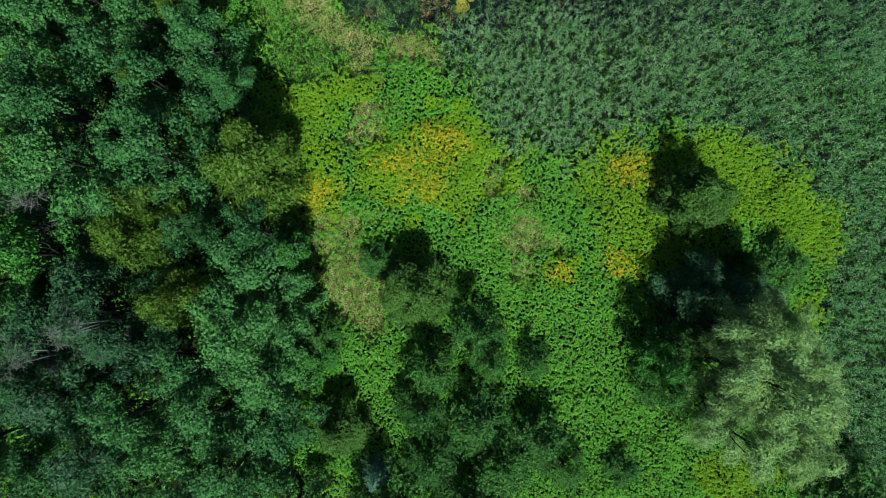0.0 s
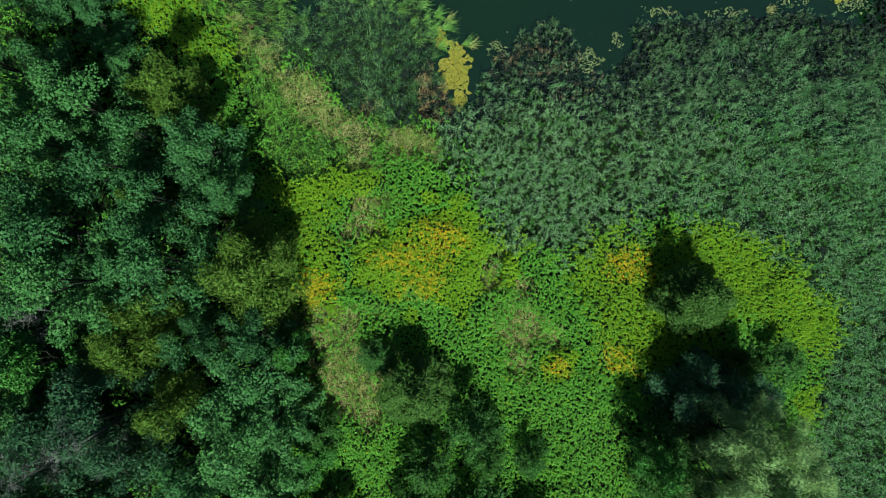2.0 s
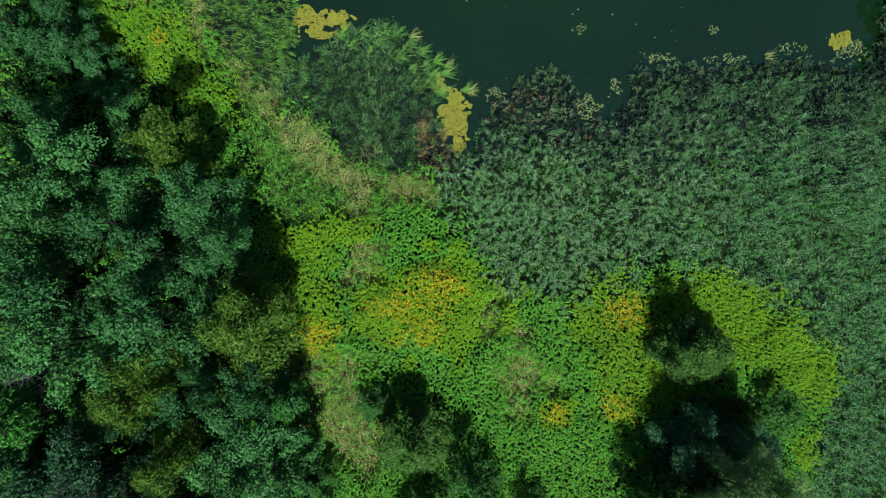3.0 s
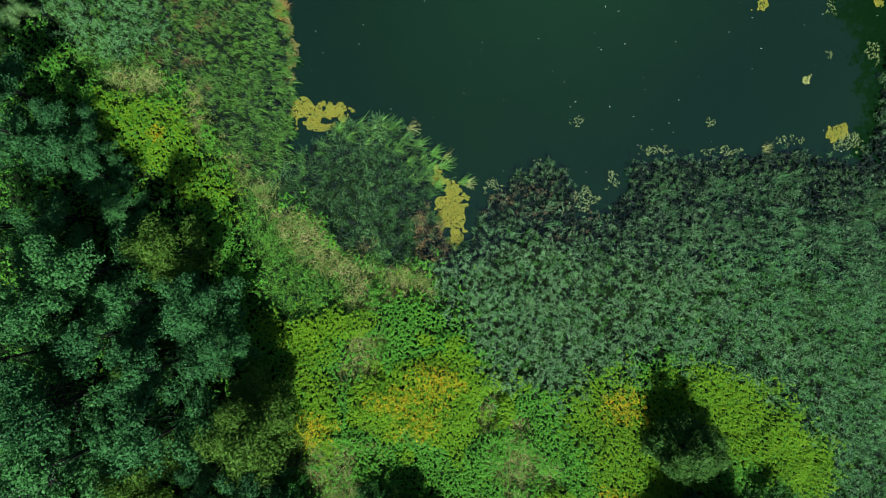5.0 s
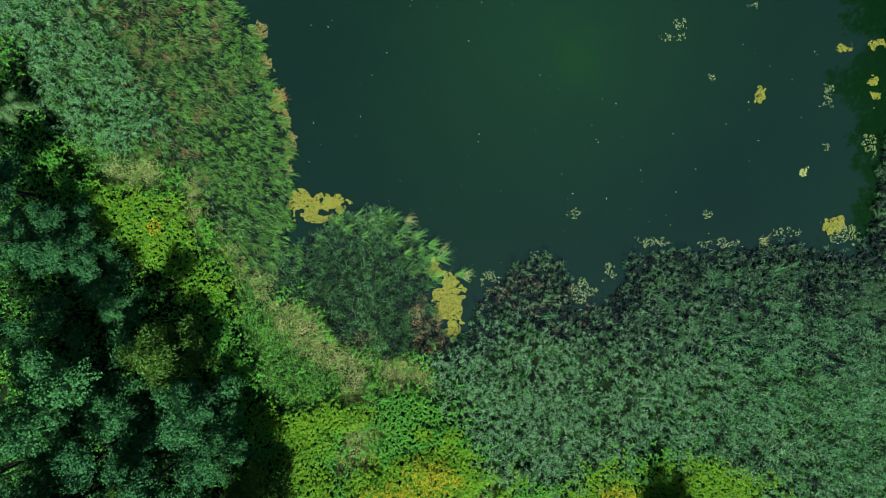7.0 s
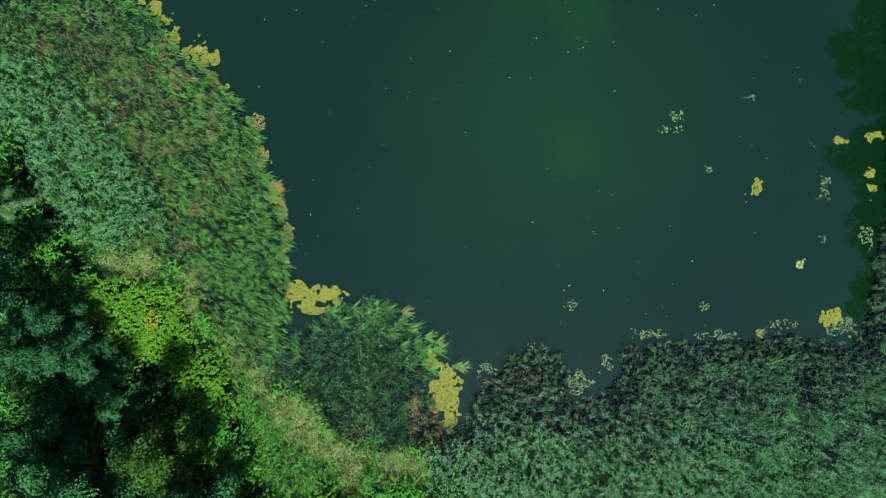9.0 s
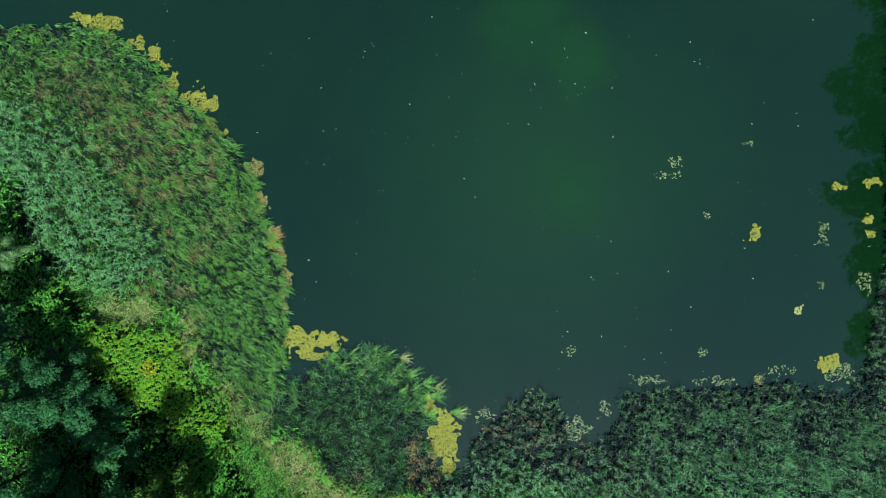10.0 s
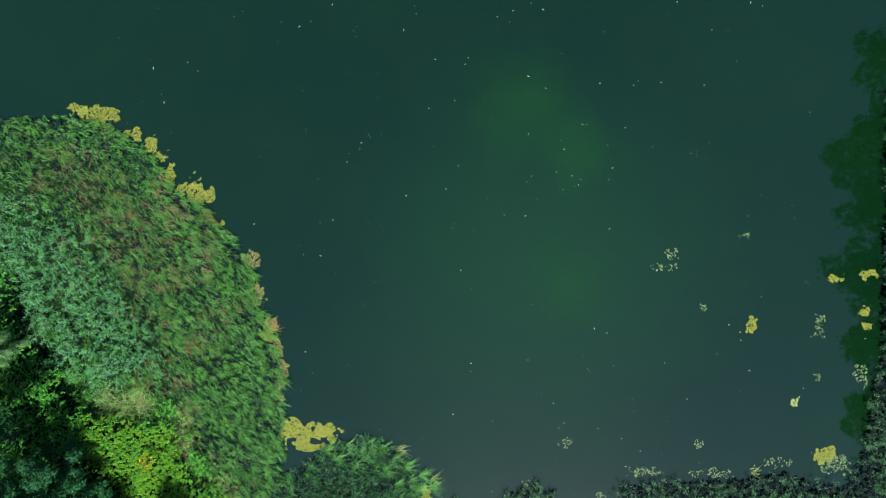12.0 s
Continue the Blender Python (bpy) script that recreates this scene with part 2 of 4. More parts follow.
def blots(rows, x, y, seed=3, rag=0.9):
    """How far a point lies inside any of the ragged round patches (x, y, half width, half depth); 0 or less is outside."""
    best = np.full(np.shape(x), -9.0)
    for cx, cy, a, b in rows:
        best = np.maximum(best, 1 - np.hypot((x - cx) / a, (y - cy) / b))
    return best + rag * (field(x, y, 1.6, seed) - 0.5)


# ---------- plan: outlines in metres ----------
SHORE_WEST = [(-73.4, 65.6), (-41.0, 64.8), (-37.7, 65.0), (-35.0, 64.7), (-32.9, 65.1), (-29.9, 63.9), (-27.2, 61.9), (-25.0, 59.8), (-23.9, 57.8), (-20.9, 55.8), (-19.3, 54.0), (-17.9, 52.2), (-16.7, 50.4), (-16.3, 47.2), (-14.8, 44.3), (-14.1, 41.7), (-13.9, 38.5), (-13.6, 36.0)]
SHORE_SOUTH = [(-13.7, 34.0), (-13.8, 31.3), (-12.6, 31.2), (-11.7, 32.3), (-10.2, 33.1), (-7.8, 34.0), (-4.6, 34.5), (-2.8, 33.2), (-1.2, 31.0), (-0.4, 28.7), (-0.6, 26.0), (0.9, 23.2), (1.9, 22.1), (3.4, 23.2), (3.7, 25.3), (4.8, 26.4), (6.3, 28.0), (7.8, 29.7), (10.6, 30.2), (12.6, 29.7), (13.3, 28.1), (13.5, 25.3), (15.5, 25.3), (17.8, 27.5), (18.3, 30.2), (22.4, 30.6), (28.9, 30.8), (34.3, 31.6), (36.4, 30.9), (39.7, 30.3), (41.1, 32.6), (41.6, 35.3), (42.3, 39.6), (43.0, 41.8)]
SHORE_EAST = [(43.2, 49.6), (43.3, 58.8), (43.5, 71.2), (44.2, 82.0), (45.1, 114.4), (-73.7, 113.7)]
POND = SHORE_WEST + SHORE_SOUTH + SHORE_EAST
REED_EAST = [(-0.1, 20.4), (2.7, 22.6), (8.9, 22.1), (16.7, 21.3), (24.4, 20.2), (32.2, 20.0), (40.9, 18.7), (50.3, 18.4), (50.4, -31.3), (40.5, -31.3), (34.6, -15.8), (33.2, -8.6), (34.4, -2.4), (37.8, 1.6), (33.2, 7.2), (29.2, 9.4), (24.6, 11.6), (20.4, 12.2), (16.2, 8.8), (11.5, 6.7), (8.9, 9.8), (4.6, 10.8), (1.8, 15.3)]
RUSH_EAST = [(-0.1, 20.3), (0.6, 22.5), (2.7, 26.8), (6.4, 31.5), (16.8, 32.1), (27.3, 33.1), (37.8, 35.2), (50.9, 46.8), (50.9, 18.2), (41.4, 18.5), (32.6, 19.9), (24.7, 20.1), (16.9, 21.1), (9.0, 21.8), (2.7, 22.3)]
CATTAIL_CAPE = [(-15.6, 30.7), (-14.1, 32.3), (-13.6, 35.2), (-9.4, 37.8), (-4.1, 35.7), (0.6, 31.5), (3.7, 27.3), (0.6, 20.5), (-4.1, 19.2), (-8.3, 20.0), (-11.4, 23.7), (-14.6, 27.8)]
STAND_WEST = [(-66.8, 99.2), (-11.0, 99.4), (-10.7, 35.2), (-13.1, 31.2), (-15.4, 28.9), (-18.2, 29.0), (-21.2, 34.3), (-24.4, 38.2), (-29.7, 40.2), (-32.3, 41.0), (-36.0, 42.4), (-37.6, 43.6), (-38.7, 46.6), (-39.2, 50.3), (-66.6, 50.2)]
REED_WEST = [(-55.6, 58.0), (-41.0, 57.3), (-37.0, 56.0), (-31.2, 52.0), (-29.0, 47.5), (-26.5, 42.0), (-25.8, 40.0), (-32.0, 40.6), (-36.8, 42.6), (-38.9, 50.2), (-55.6, 50.2)]
YELLOW_STRIP = [(-16.3, 17.2), (-10.1, 16.2), (-9.6, 10.4), (-9.1, 4.7), (-9.6, 2.9), (-14.0, 2.9), (-14.1, 10.4)]
YELLOW_EAST = [(19.5, 10.2), (15.4, 9.1), (13.0, 6.8), (13.3, 1.1), (14.3, -3.6), (18.0, -3.1), (20.5, -2.0), (26.8, 2.6), (31.5, 1.0), (35.5, -2.5), (37.2, -2.0), (37.8, 1.0), (33.4, 7.6), (29.2, 9.9), (24.6, 12.0)]
YELLOW_NORTH = [(-31.8, 37.2), (-27.6, 36.4), (-23.2, 34.6), (-20.7, 31.9), (-17.2, 27.2), (-17.4, 23.7), (-20.6, 23.7), (-23.2, 26.3), (-27.9, 27.8), (-31.6, 30.9)]
YELLOW_SPOTS = [(-0.7, 7.8, 6.8, 4.7), (10.7, -2.0, 2.3, 1.6), (6.0, 9.9, 3.1, 1.8), (34.6, -5.4, 2.1, 1.6), (26.8, -20.7, 4.7, 2.1), (-9.6, 15.1, 3.1, 2.1)]
GOLD_SPOTS = [(0.4, 10.0, 3.0, 1.7), (1.2, 10.2, 1.7, 0.9), (-3.3, 7.8, 2.9, 1.9), (-1.3, 5.8, 3.1, 2.1), (-11.7, 5.2, 2.3, 2.1), (16.4, -2.0, 2.3, 1.7), (10.7, -2.1, 1.7, 1.0), (17.5, 7.3, 2.6, 1.8)]
GOLD_NORTH = [(-26.0, 32.5, 0.7, 0.9)]
STRAW_SPOTS = [(-10.6, 1.1, 4.1, 3.3), (-8.7, -2.3, 3.6, 3.7), (-7.3, -5.7, 2.1, 2.1), (-6.8, 11.1, 1.9, 2.4), (7.4, 1.6, 1.8, 3.9), (5.0, 6.9, 1.2, 1.6), (-8.1, 18.4, 1.4, 1.9), (-2.8, 18.4, 2.4, 1.5), (10.8, 0.1, 1.3, 1.2)]
STRAW_PATH = [(-28.1, 37.9, 2.6, 1.9), (-23.1, 34.8, 2.1, 2.1), (-19.9, 31.3, 1.5, 1.6), (-17.6, 28.5, 1.6, 1.6), (-15.8, 26.4, 1.6, 1.7), (-14.0, 24.4, 1.6, 1.8), (-12.2, 22.4, 1.6, 1.8), (-10.3, 20.5, 1.7, 1.6), (-8.2, 19.0, 1.7, 1.3), (-3.1, 18.7, 1.9, 1.1), (-14.7, 31.1, 1.3, 1.1)]
WOOD = [(-73.6, -45.7), (-73.6, 81.9), (-44.9, 60.6), (-35.3, 41.0), (-33.2, 33.0), (-24.1, 26.6), (-21.5, 21.3), (-19.9, 13.9), (-18.8, 5.9), (-18.3, -0.5), (-17.2, -6.3), (-16.7, -12.7), (-16.2, -19.1), (-11.9, -21.7), (-5.0, -23.3), (-4.5, -45.6)]
MEADOW_NORTH = [(-36.6, 43.0), (-33.0, 41.6), (-28.4, 40.9), (-24.6, 38.6), (-22.0, 34.0), (-19.3, 29.3), (-14.0, 29.0), (-14.5, 26.1), (-17.7, 26.1), (-21.8, 30.6), (-24.0, 33.0), (-26.2, 34.6), (-28.5, 34.4), (-29.2, 36.2), (-31.8, 36.6)]
MEADOW = [(-20.3, 29.6), (-18.0, 28.5), (-14.8, 27.5), (-9.5, 20.6), (0.1, 19.6), (0.6, 16.9), (-9.5, 16.9), (-15.8, 15.8), (-17.9, 20.6), (-19.0, 23.8)]
BROWN_SPOTS = [(-8.0, 20.8, 2.6, 1.3), (-4.6, 19.9, 4.2, 1.0), (-0.9, 22.1, 1.4, 2.9), (7.7, 26.8, 3.1, 1.8), (11.1, 26.3, 1.9, 2.6), (10.6, 24.2, 3.7, 1.6), (-19.0, 29.4, 1.4, 2.3)]
BROWN_WEST = [(-33.5, 59.3, 5.5, 3.6), (-29.6, 53.5, 4.2, 4.5), (-27.1, 48.5, 3.6, 4.0), (-25.6, 41.5, 1.8, 3.6), (-23.4, 53.0, 3.4, 3.0), (-23.4, 36.7, 2.1, 1.6), (-21.0, 46.0, 2.0, 3.0)]

# ---------- ground and water ----------


def ground():
    """One sheet: marsh floor just above the water, a bank that dips under the pond, and flat land to the horizon."""
    xs, ys = np.arange(-80, 80.1, 1.2), np.arange(-60, 110.1, 1.2)
    gx, gy = np.meshgrid(xs, ys)
    gap = edge_gap(POND, gx, gy) * np.where(inside(POND, gx, gy), -1, 1)
    gz = np.clip((gap - 2.6) * 0.35, -1.2, 0.22) + 0.10 * (field(gx, gy, 3.0, 5) - 0.5) * (gap > 0.5)
    gz = np.where(inside(RUSH_EAST, gx, gy), np.minimum(gz, -0.12), gz)
    rim = (gx <= xs[0]) | (gx >= xs[-1]) | (gy <= ys[0]) | (gy >= ys[-1])
    gz[rim] = 0.2
    verts = np.stack([gx, gy, gz], -1).reshape(-1, 3).tolist()
    w, h = len(xs), len(ys)
    faces = [(j * w + i, j * w + i + 1, (j + 1) * w + i + 1, (j + 1) * w + i) for j in range(h - 1) for i in range(w - 1)]
    far = len(verts)
    for x, y in ((-2500, -2500), (2500, -2500), (2500, 2500), (-2500, 2500)):
        verts.append((x, y, 0.2))
    a, b, c, d = 0, w - 1, h * w - 1, (h - 1) * w
    faces.append([far, far + 1] + list(range(b, a - 1, -1)))
    faces.append([far + 1, far + 2] + [j * w + w - 1 for j in range(h - 1, -1, -1)])
    faces.append([far + 2, far + 3] + list(range(d, c + 1)))
    faces.append([far + 3, far] + [j * w for j in range(h)])
    me = bpy.data.meshes.new("ground")
    me.from_pydata(verts, [], faces)
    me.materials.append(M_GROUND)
    for p in me.polygons:
        p.use_smooth = True
    tagged(new("ground", me), "dark wet marsh soil under dense green herbs", "ground", kind="structure")


ground()
bm = bmesh.new()
bmesh.ops.create_grid(bm, x_segments=40, y_segments=40, size=1.0)
bmesh.ops.scale(bm, vec=(79, 54, 1), verts=bm.verts)
bmesh.ops.translate(bm, vec=(0, 55, 0), verts=bm.verts)
tagged(part("water", bm, M_WATER, None), "still dark green pond water with a smooth surface", "pond", kind="structure")

# ---------- low plants ----------


def spots(step, x0=-42.5, x1=45, y0=-25, y1=68, shake=1.0):
    """A shaken grid of places on land."""
    gx, gy = np.meshgrid(np.arange(x0, x1, step), np.arange(y0, y1, step))
    x, y = gx.ravel() + rng.uniform(-shake, shake, gx.size) * step, gy.ravel() + rng.uniform(-shake, shake, gx.size) * step
    # ragged borders between the stands, softest in the east
    blur = np.where((x > 2) & (y > 15), 1.8, np.where(x > 24, 0.7, np.where((x > 2) & (y < 16), 0.9, 0.5)))
    wx = x + 1.8 * (field(x, y, 1.3, 11) - 0.5) + 3.0 * (field(x, y, 4.5, 15) - 0.5) + rng.normal(0, 1, len(x)) * blur
    wy = y + 1.8 * (field(x, y, 1.3, 12) - 0.5) + 3.0 * (field(x, y, 4.5, 16) - 0.5) + rng.normal(0, 1, len(x)) * blur
    land = ~inside(POND, x + 0.9 * (field(x, y, 0.9, 13) - 0.5), y + 0.9 * (field(x, y, 0.9, 14) - 0.5))
    return x[land], y[land], wx[land], wy[land]


def stands(wx, wy):
    """Masks of the stands, each place in one of them."""
    west, cape, rush, reed = inside(STAND_WEST, wx, wy), inside(CATTAIL_CAPE, wx, wy), inside(RUSH_EAST, wx, wy), inside(REED_EAST, wx, wy)
    reed_w = inside(REED_WEST, wx, wy) & (rng.random(len(wx)) < 0.35 + 0.6 * field(wx, wy, 2.0, 17))
    reed_all = (reed | reed_w) & ~cape
    cat = (cape | (west & ~reed_w)) & ~reed_all
    rush = rush & ~reed_all & ~cat
    shore = (wy > 27) & (wx > 36.5) & ~reed_all & ~rush
    rush |= ((wx > 1.5) & (wy > 15) & ~reed_all & ~cat) | shore | ((wy > 24) & (wx > 8) & ~reed_all & ~cat)
    herb = ~(reed_all | cat | rush)
    return reed_all, cat, rush, herb


def herb_heads(x, y, z, size, tiers):
    """Leafy stems seen from above: a small whorl on top, wider ones below, broad old leaves near the ground: leaves for all plants."""
    out = []
    lean = rng.normal(0, 0.07, (len(x), 2))
    for n_leaf, drop, wide, tilt0 in tiers:
        turn = rng.uniform(0, 6.283, len(x))
        for j in range(n_leaf):
            turn = turn + 6.283 / n_leaf + rng.normal(0, 0.25, len(x))
            tilt = rng.normal(tilt0 * 0.8, 0.2, len(x))
            long = size * wide * rng.uniform(0.7, 1.2, len(x))
            at = np.stack([x + lean[:, 0], y + lean[:, 1], np.maximum(z - drop - 0.1 * rng.random(len(x)), 0.3)], -1)
            way = np.stack([np.cos(turn) * np.cos(tilt), np.sin(turn) * np.cos(tilt), np.sin(tilt)], -1)
            out.append(leaves(at, way, long, long * 0.46, roll=0.42))
    return np.concatenate(out)


def stems(x, y, z, width=0.03):
    at = np.stack([x, y, np.full(len(x), 0.05)], -1)
    way = np.stack([rng.normal(0, 0.03, len(x)), rng.normal(0, 0.03, len(x)), np.ones(len(x))], -1)
    return blades(at, way, z - 0.02, width, 0.0, parts=1)


def herb_plan(step):
    """Places of the herbs, their height, and how dry, yellow or in flower the stand is there."""
    x, y, wx, wy = spots(step, shake=0.62)
    herb_m = stands(wx, wy)[3]
    straw = np.maximum(blots(STRAW_SPOTS, x, y, 4, 1.1) + 0.18, blots(STRAW_PATH, x, y, 4, 1.3) - 0.09)
    meadow = inside(MEADOW, wx, wy) | inside(MEADOW_NORTH, wx, wy)
    yellow = inside(YELLOW_STRIP, wx, wy) | inside(YELLOW_EAST, wx, wy) | (inside(YELLOW_NORTH, wx, wy) & (rng.random(len(x)) < 0.75)) | (blots(YELLOW_SPOTS, x, y, 6) > 0)
    yellow ^= rng.random(len(x)) < 0.04
    wood = inside(WOOD, wx, wy)
    keep = herb_m & ((straw < 0.4 * rng.random(len(x))) | (rng.random(len(x)) < 0.2)) & ~(meadow & (rng.random(len(x)) < np.where(y > 26, 0.9, 0.84)))
    keep &= ~(wood & (rng.random(len(x)) < np.where(y > 18, 0.7, 0.85)))
    keep &= rng.random(len(x)) < 0.9 + 0.3 * field(x, y, 0.9, 21)
    tall = 1.35 + 0.5 * field(x, y, 2.5, 22) + 0.35 * field(x, y, 1.1, 24) + rng.normal(0, 0.10, len(x)) - 0.4 * (straw > -0.1)
    tall = tall + 0.4 * np.clip((field(x, y, 4.5, 26) - 0.5) * 9, 0, 1)
    tall = tall + 0.9 * np.clip(2.5 * (1 - np.hypot((x + 0.7) / 6.4, (y - 7.6) / 4.6)), 0, 1)
    return x, y, keep, yellow, tall, meadow


for name, pick_yellow, step, mat, size, tiers, label in (
    ("nettle_bed", False, 0.228, M_HERB, 0.14, ((3, 0.0, 0.75, 0.45), (4, 0.08, 1.15, 0.1), (2, 0.30, 2.3, -0.05)), "dense bright green leafy herbs covering the marsh"),
    ("goldenrod_bed", True, 0.195, M_YELLOW, 0.115, ((3, 0.0, 0.8, 0.4), (4, 0.08, 1.2, 0.0), (3, 0.30, 2.1, -0.05)), "dense yellow-green goldenrod stems growing close together"),
):
    x, y, keep, yellow, tall, meadow = herb_plan(step)
    sel = keep & (yellow == pick_yellow)
    grow = size * ((0.75 + 0.5 * field(x, y, 3.0, 23)) * np.where(meadow, 0.75, 1.0))[sel]
    ob = tagged(new(name), label, "plants", kind="stuff")
    quads("leaf_mass", herb_heads(x[sel], y[sel], tall[sel], grow, tiers), mat, ob)
    strips("stem_mass", stems(x[sel][::3], y[sel][::3], tall[sel][::3]), M_SEDGE, ob)
gold = np.maximum(blots(GOLD_SPOTS, x, y, 8, 1.0), blots(GOLD_NORTH, x, y, 8, 1.0))
sel = keep & (gold > 0.04) & (rng.random(len(x)) < 0.05 + 0.75 * gold)
fx, fy, fz = (np.repeat(a[sel], 6) for a in (x, y, tall))
at = np.stack([fx + rng.normal(0, 0.10, len(fx)), fy + rng.normal(0, 0.10, len(fx)), fz + 0.06 + rng.uniform(0, 0.12, len(fx))], -1)
way = np.stack([rng.normal(0, 1, len(fx)), rng.normal(0, 1, len(fx)), rng.normal(0.1, 0.3, len(fx))], -1)
ob = tagged(new("goldenrod_flowers"), "orange-yellow goldenrod flower heads on top of the herbs", "flowers", kind="stuff")
quads("flower_mass", leaves(at, way, 0.09, 0.05), M_FLOWER, ob)


def reed_stand(name, x, y, height, mat, label, lean, n_leaf=12, long=0.26, wide=0.037, low=0.55, category="reeds"):
    """Common reed: a thin stem with narrow arching leaves up its top half, drawn over a little by the wind."""
    ob = tagged(new(name), label, category, kind="stuff")
    out = []
    lx = lean[0] + 0.6 * (field(x, y, 2.5, 31) - 0.5)
    ly = lean[1] + 0.6 * (field(x, y, 2.5, 32) - 0.5)
    for k in range(n_leaf):
        turn = rng.uniform(0, 6.283, len(x))
        z = height * (low + (1 - low) * rng.random(len(x)) ** 0.7)
        at = np.stack([x + lx * 0.4 * z / 2 + rng.normal(0, 0.075, len(x)), y + ly * 0.4 * z / 2 + rng.normal(0, 0.075, len(x)), z], -1)
        way = np.stack([np.cos(turn) * 0.8 + lx, np.sin(turn) * 0.8 + ly, rng.uniform(-0.35, 0.7, len(x))], -1)
        out.append(leaves(at, way, long * rng.uniform(0.6, 1.3, len(x)), wide * rng.uniform(0.7, 1.2, len(x)), roll=0.5))
    quads("leaf_mass", np.concatenate(out), mat, ob)
    strips("stem_mass", stems(x[::2], y[::2], height[::2], 0.025), mat, ob)


x, y, wx, wy = spots(0.275)
reed_m, cat_m, rush_m, herb_m = stands(wx, wy)
h = 1.7 + 0.5 * field(x, y, 1.6, 33) + 0.35 * field(x, y, 0.6, 35) + rng.normal(0, 0.14, len(x))
h += 1.3 * field(x, y, 2.4, 37) * np.clip((x - 22) / 12, 0, 1) * np.clip((y - 8) / 8, 0, 1)
inland = edge_gap(POND, x, y)
sel = (reed_m | (rush_m & (rng.random(len(x)) < 0.08 * (inland - 4.0)))) & (rng.random(len(x)) < 0.12 + 1.2 * field(x, y, 0.7, 34))
green = rng.random(len(x)) < np.clip((x - 18) / 20 + 0.7 * (field(x, y, 5.0, 36) - 0.5), 0.06, 0.75)
west = x < -12
reed_stand("reed_bed", *(a[sel & ~green & ~west] for a in (x, y, h)), M_REED, "tall blue-green common reeds bent by the wind", (0.18, 0.05))
reed_stand("green_reed_bed", *(a[sel & green & ~west] for a in (x, y, h)), M_REED_GREEN, "tall fresh green common reeds bent by the wind", (0.25, -0.1))
reed_stand("pale_reed_bed", *(a[sel & west] for a in (x, y, h)), M_REED_PALE, "pale mint green reeds combed over by the wind", (0.55, -0.3), 14)


def blade_stand(name, x, y, mat, label, tall, n_blade, wide, lean, spread=0.45, droop=0.2, category="plants", comb=0.5, clump=0.14, own=0.0):
    """Tufts of narrow upright blades; each tuft tips over its own way, more or less with the wind."""
    ob = tagged(new(name), label, category, kind="stuff")
    out = []
    lx = lean[0] + comb * (field(x, y, 0.6, 41) - 0.5) + comb * 0.7 * (field(x, y, 3.0, 43) - 0.5)
    ly = lean[1] + comb * (field(x, y, 0.6, 42) - 0.5) + comb * 0.7 * (field(x, y, 3.0, 44) - 0.5)
    lx, ly = lx + rng.normal(0, own, len(x)), ly + rng.normal(0, own, len(x))
    grow = tall * (0.5 + 0.25 * field(x, y, 1.5, 45) + rng.uniform(0, 0.6, len(x)))
    for k in range(n_blade):
        turn = rng.uniform(0, 6.283, len(x))
        at = np.stack([x + rng.normal(0, clump, len(x)), y + rng.normal(0, clump, len(x)), np.full(len(x), 0.05)], -1)
        way = np.stack([np.cos(turn) * spread + lx, np.sin(turn) * spread + ly, np.ones(len(x))], -1)
        out.append(blades(at, way, grow * rng.uniform(0.65, 1.15, len(x)), wide * rng.uniform(0.7, 1.3, len(x)), droop * rng.uniform(0.3, 1.2, len(x)), parts=2))
    strips("blade_mass", np.concatenate(out), mat, ob)


x, y, wx, wy = spots(0.36)
reed_m, cat_m, rush_m, herb_m = stands(wx, wy)
west_m, cape_m = cat_m & inside(STAND_WEST, wx, wy), cat_m & ~inside(STAND_WEST, wx, wy)
brown = np.maximum(blots(BROWN_SPOTS, x, y, 51, 1.6), blots(BROWN_WEST, x, y, 51, 1.6))
is_brown = (cat_m | rush_m) & (brown > 0.1 - 0.2 * west_m - 0.15 * cape_m) & (rng.random(len(x)) < 0.36 + 0.10 * west_m + 0.25 * cape_m)
some = rng.random(len(x)) < 0.10 + 0.25 * cape_m + 1.2 * field(x, y, 0.9, 52) + 0.25 * (field(x, y, 3.0, 54) - 0.5) - 0.2 * (rush_m & (edge_gap(POND, x, y) < 2.5))
blade_stand("cattail_bed", *(a[cape_m & ~is_brown & some] for a in (x, y)), M_CATTAIL, "dense dark green cattail blades on a marshy cape", 1.0, 16, 0.025, (0.25, 0.05), 0.45, droop=0.3, category="cattails", comb=1.3, clump=0.11, own=0.3)
sx, sy, swx, swy = spots(0.28, x1=-8, y0=20)
sel = stands(swx, swy)[1] & inside(STAND_WEST, swx, swy) & (rng.random(len(sx)) < 0.15 + 1.3 * field(sx, sy, 0.7, 53))
blade_stand("sedge_bed", sx[sel], sy[sel], M_SEDGE, "dense green sedge blades combed over towards the water", 1.2, 9, 0.031, (0.95, -0.52), spread=0.32, category="sedges", comb=0.4, clump=0.08, own=0.18)
sel = rush_m & ~is_brown & some
reed_stand("rush_bed", x[sel], y[sel], rng.uniform(0.7, 1.3, sel.sum()), M_RUSH, "dark green rushes standing in shallow water", (0.05, 0.1), 18, 0.26, 0.032, 0.25, "rushes")

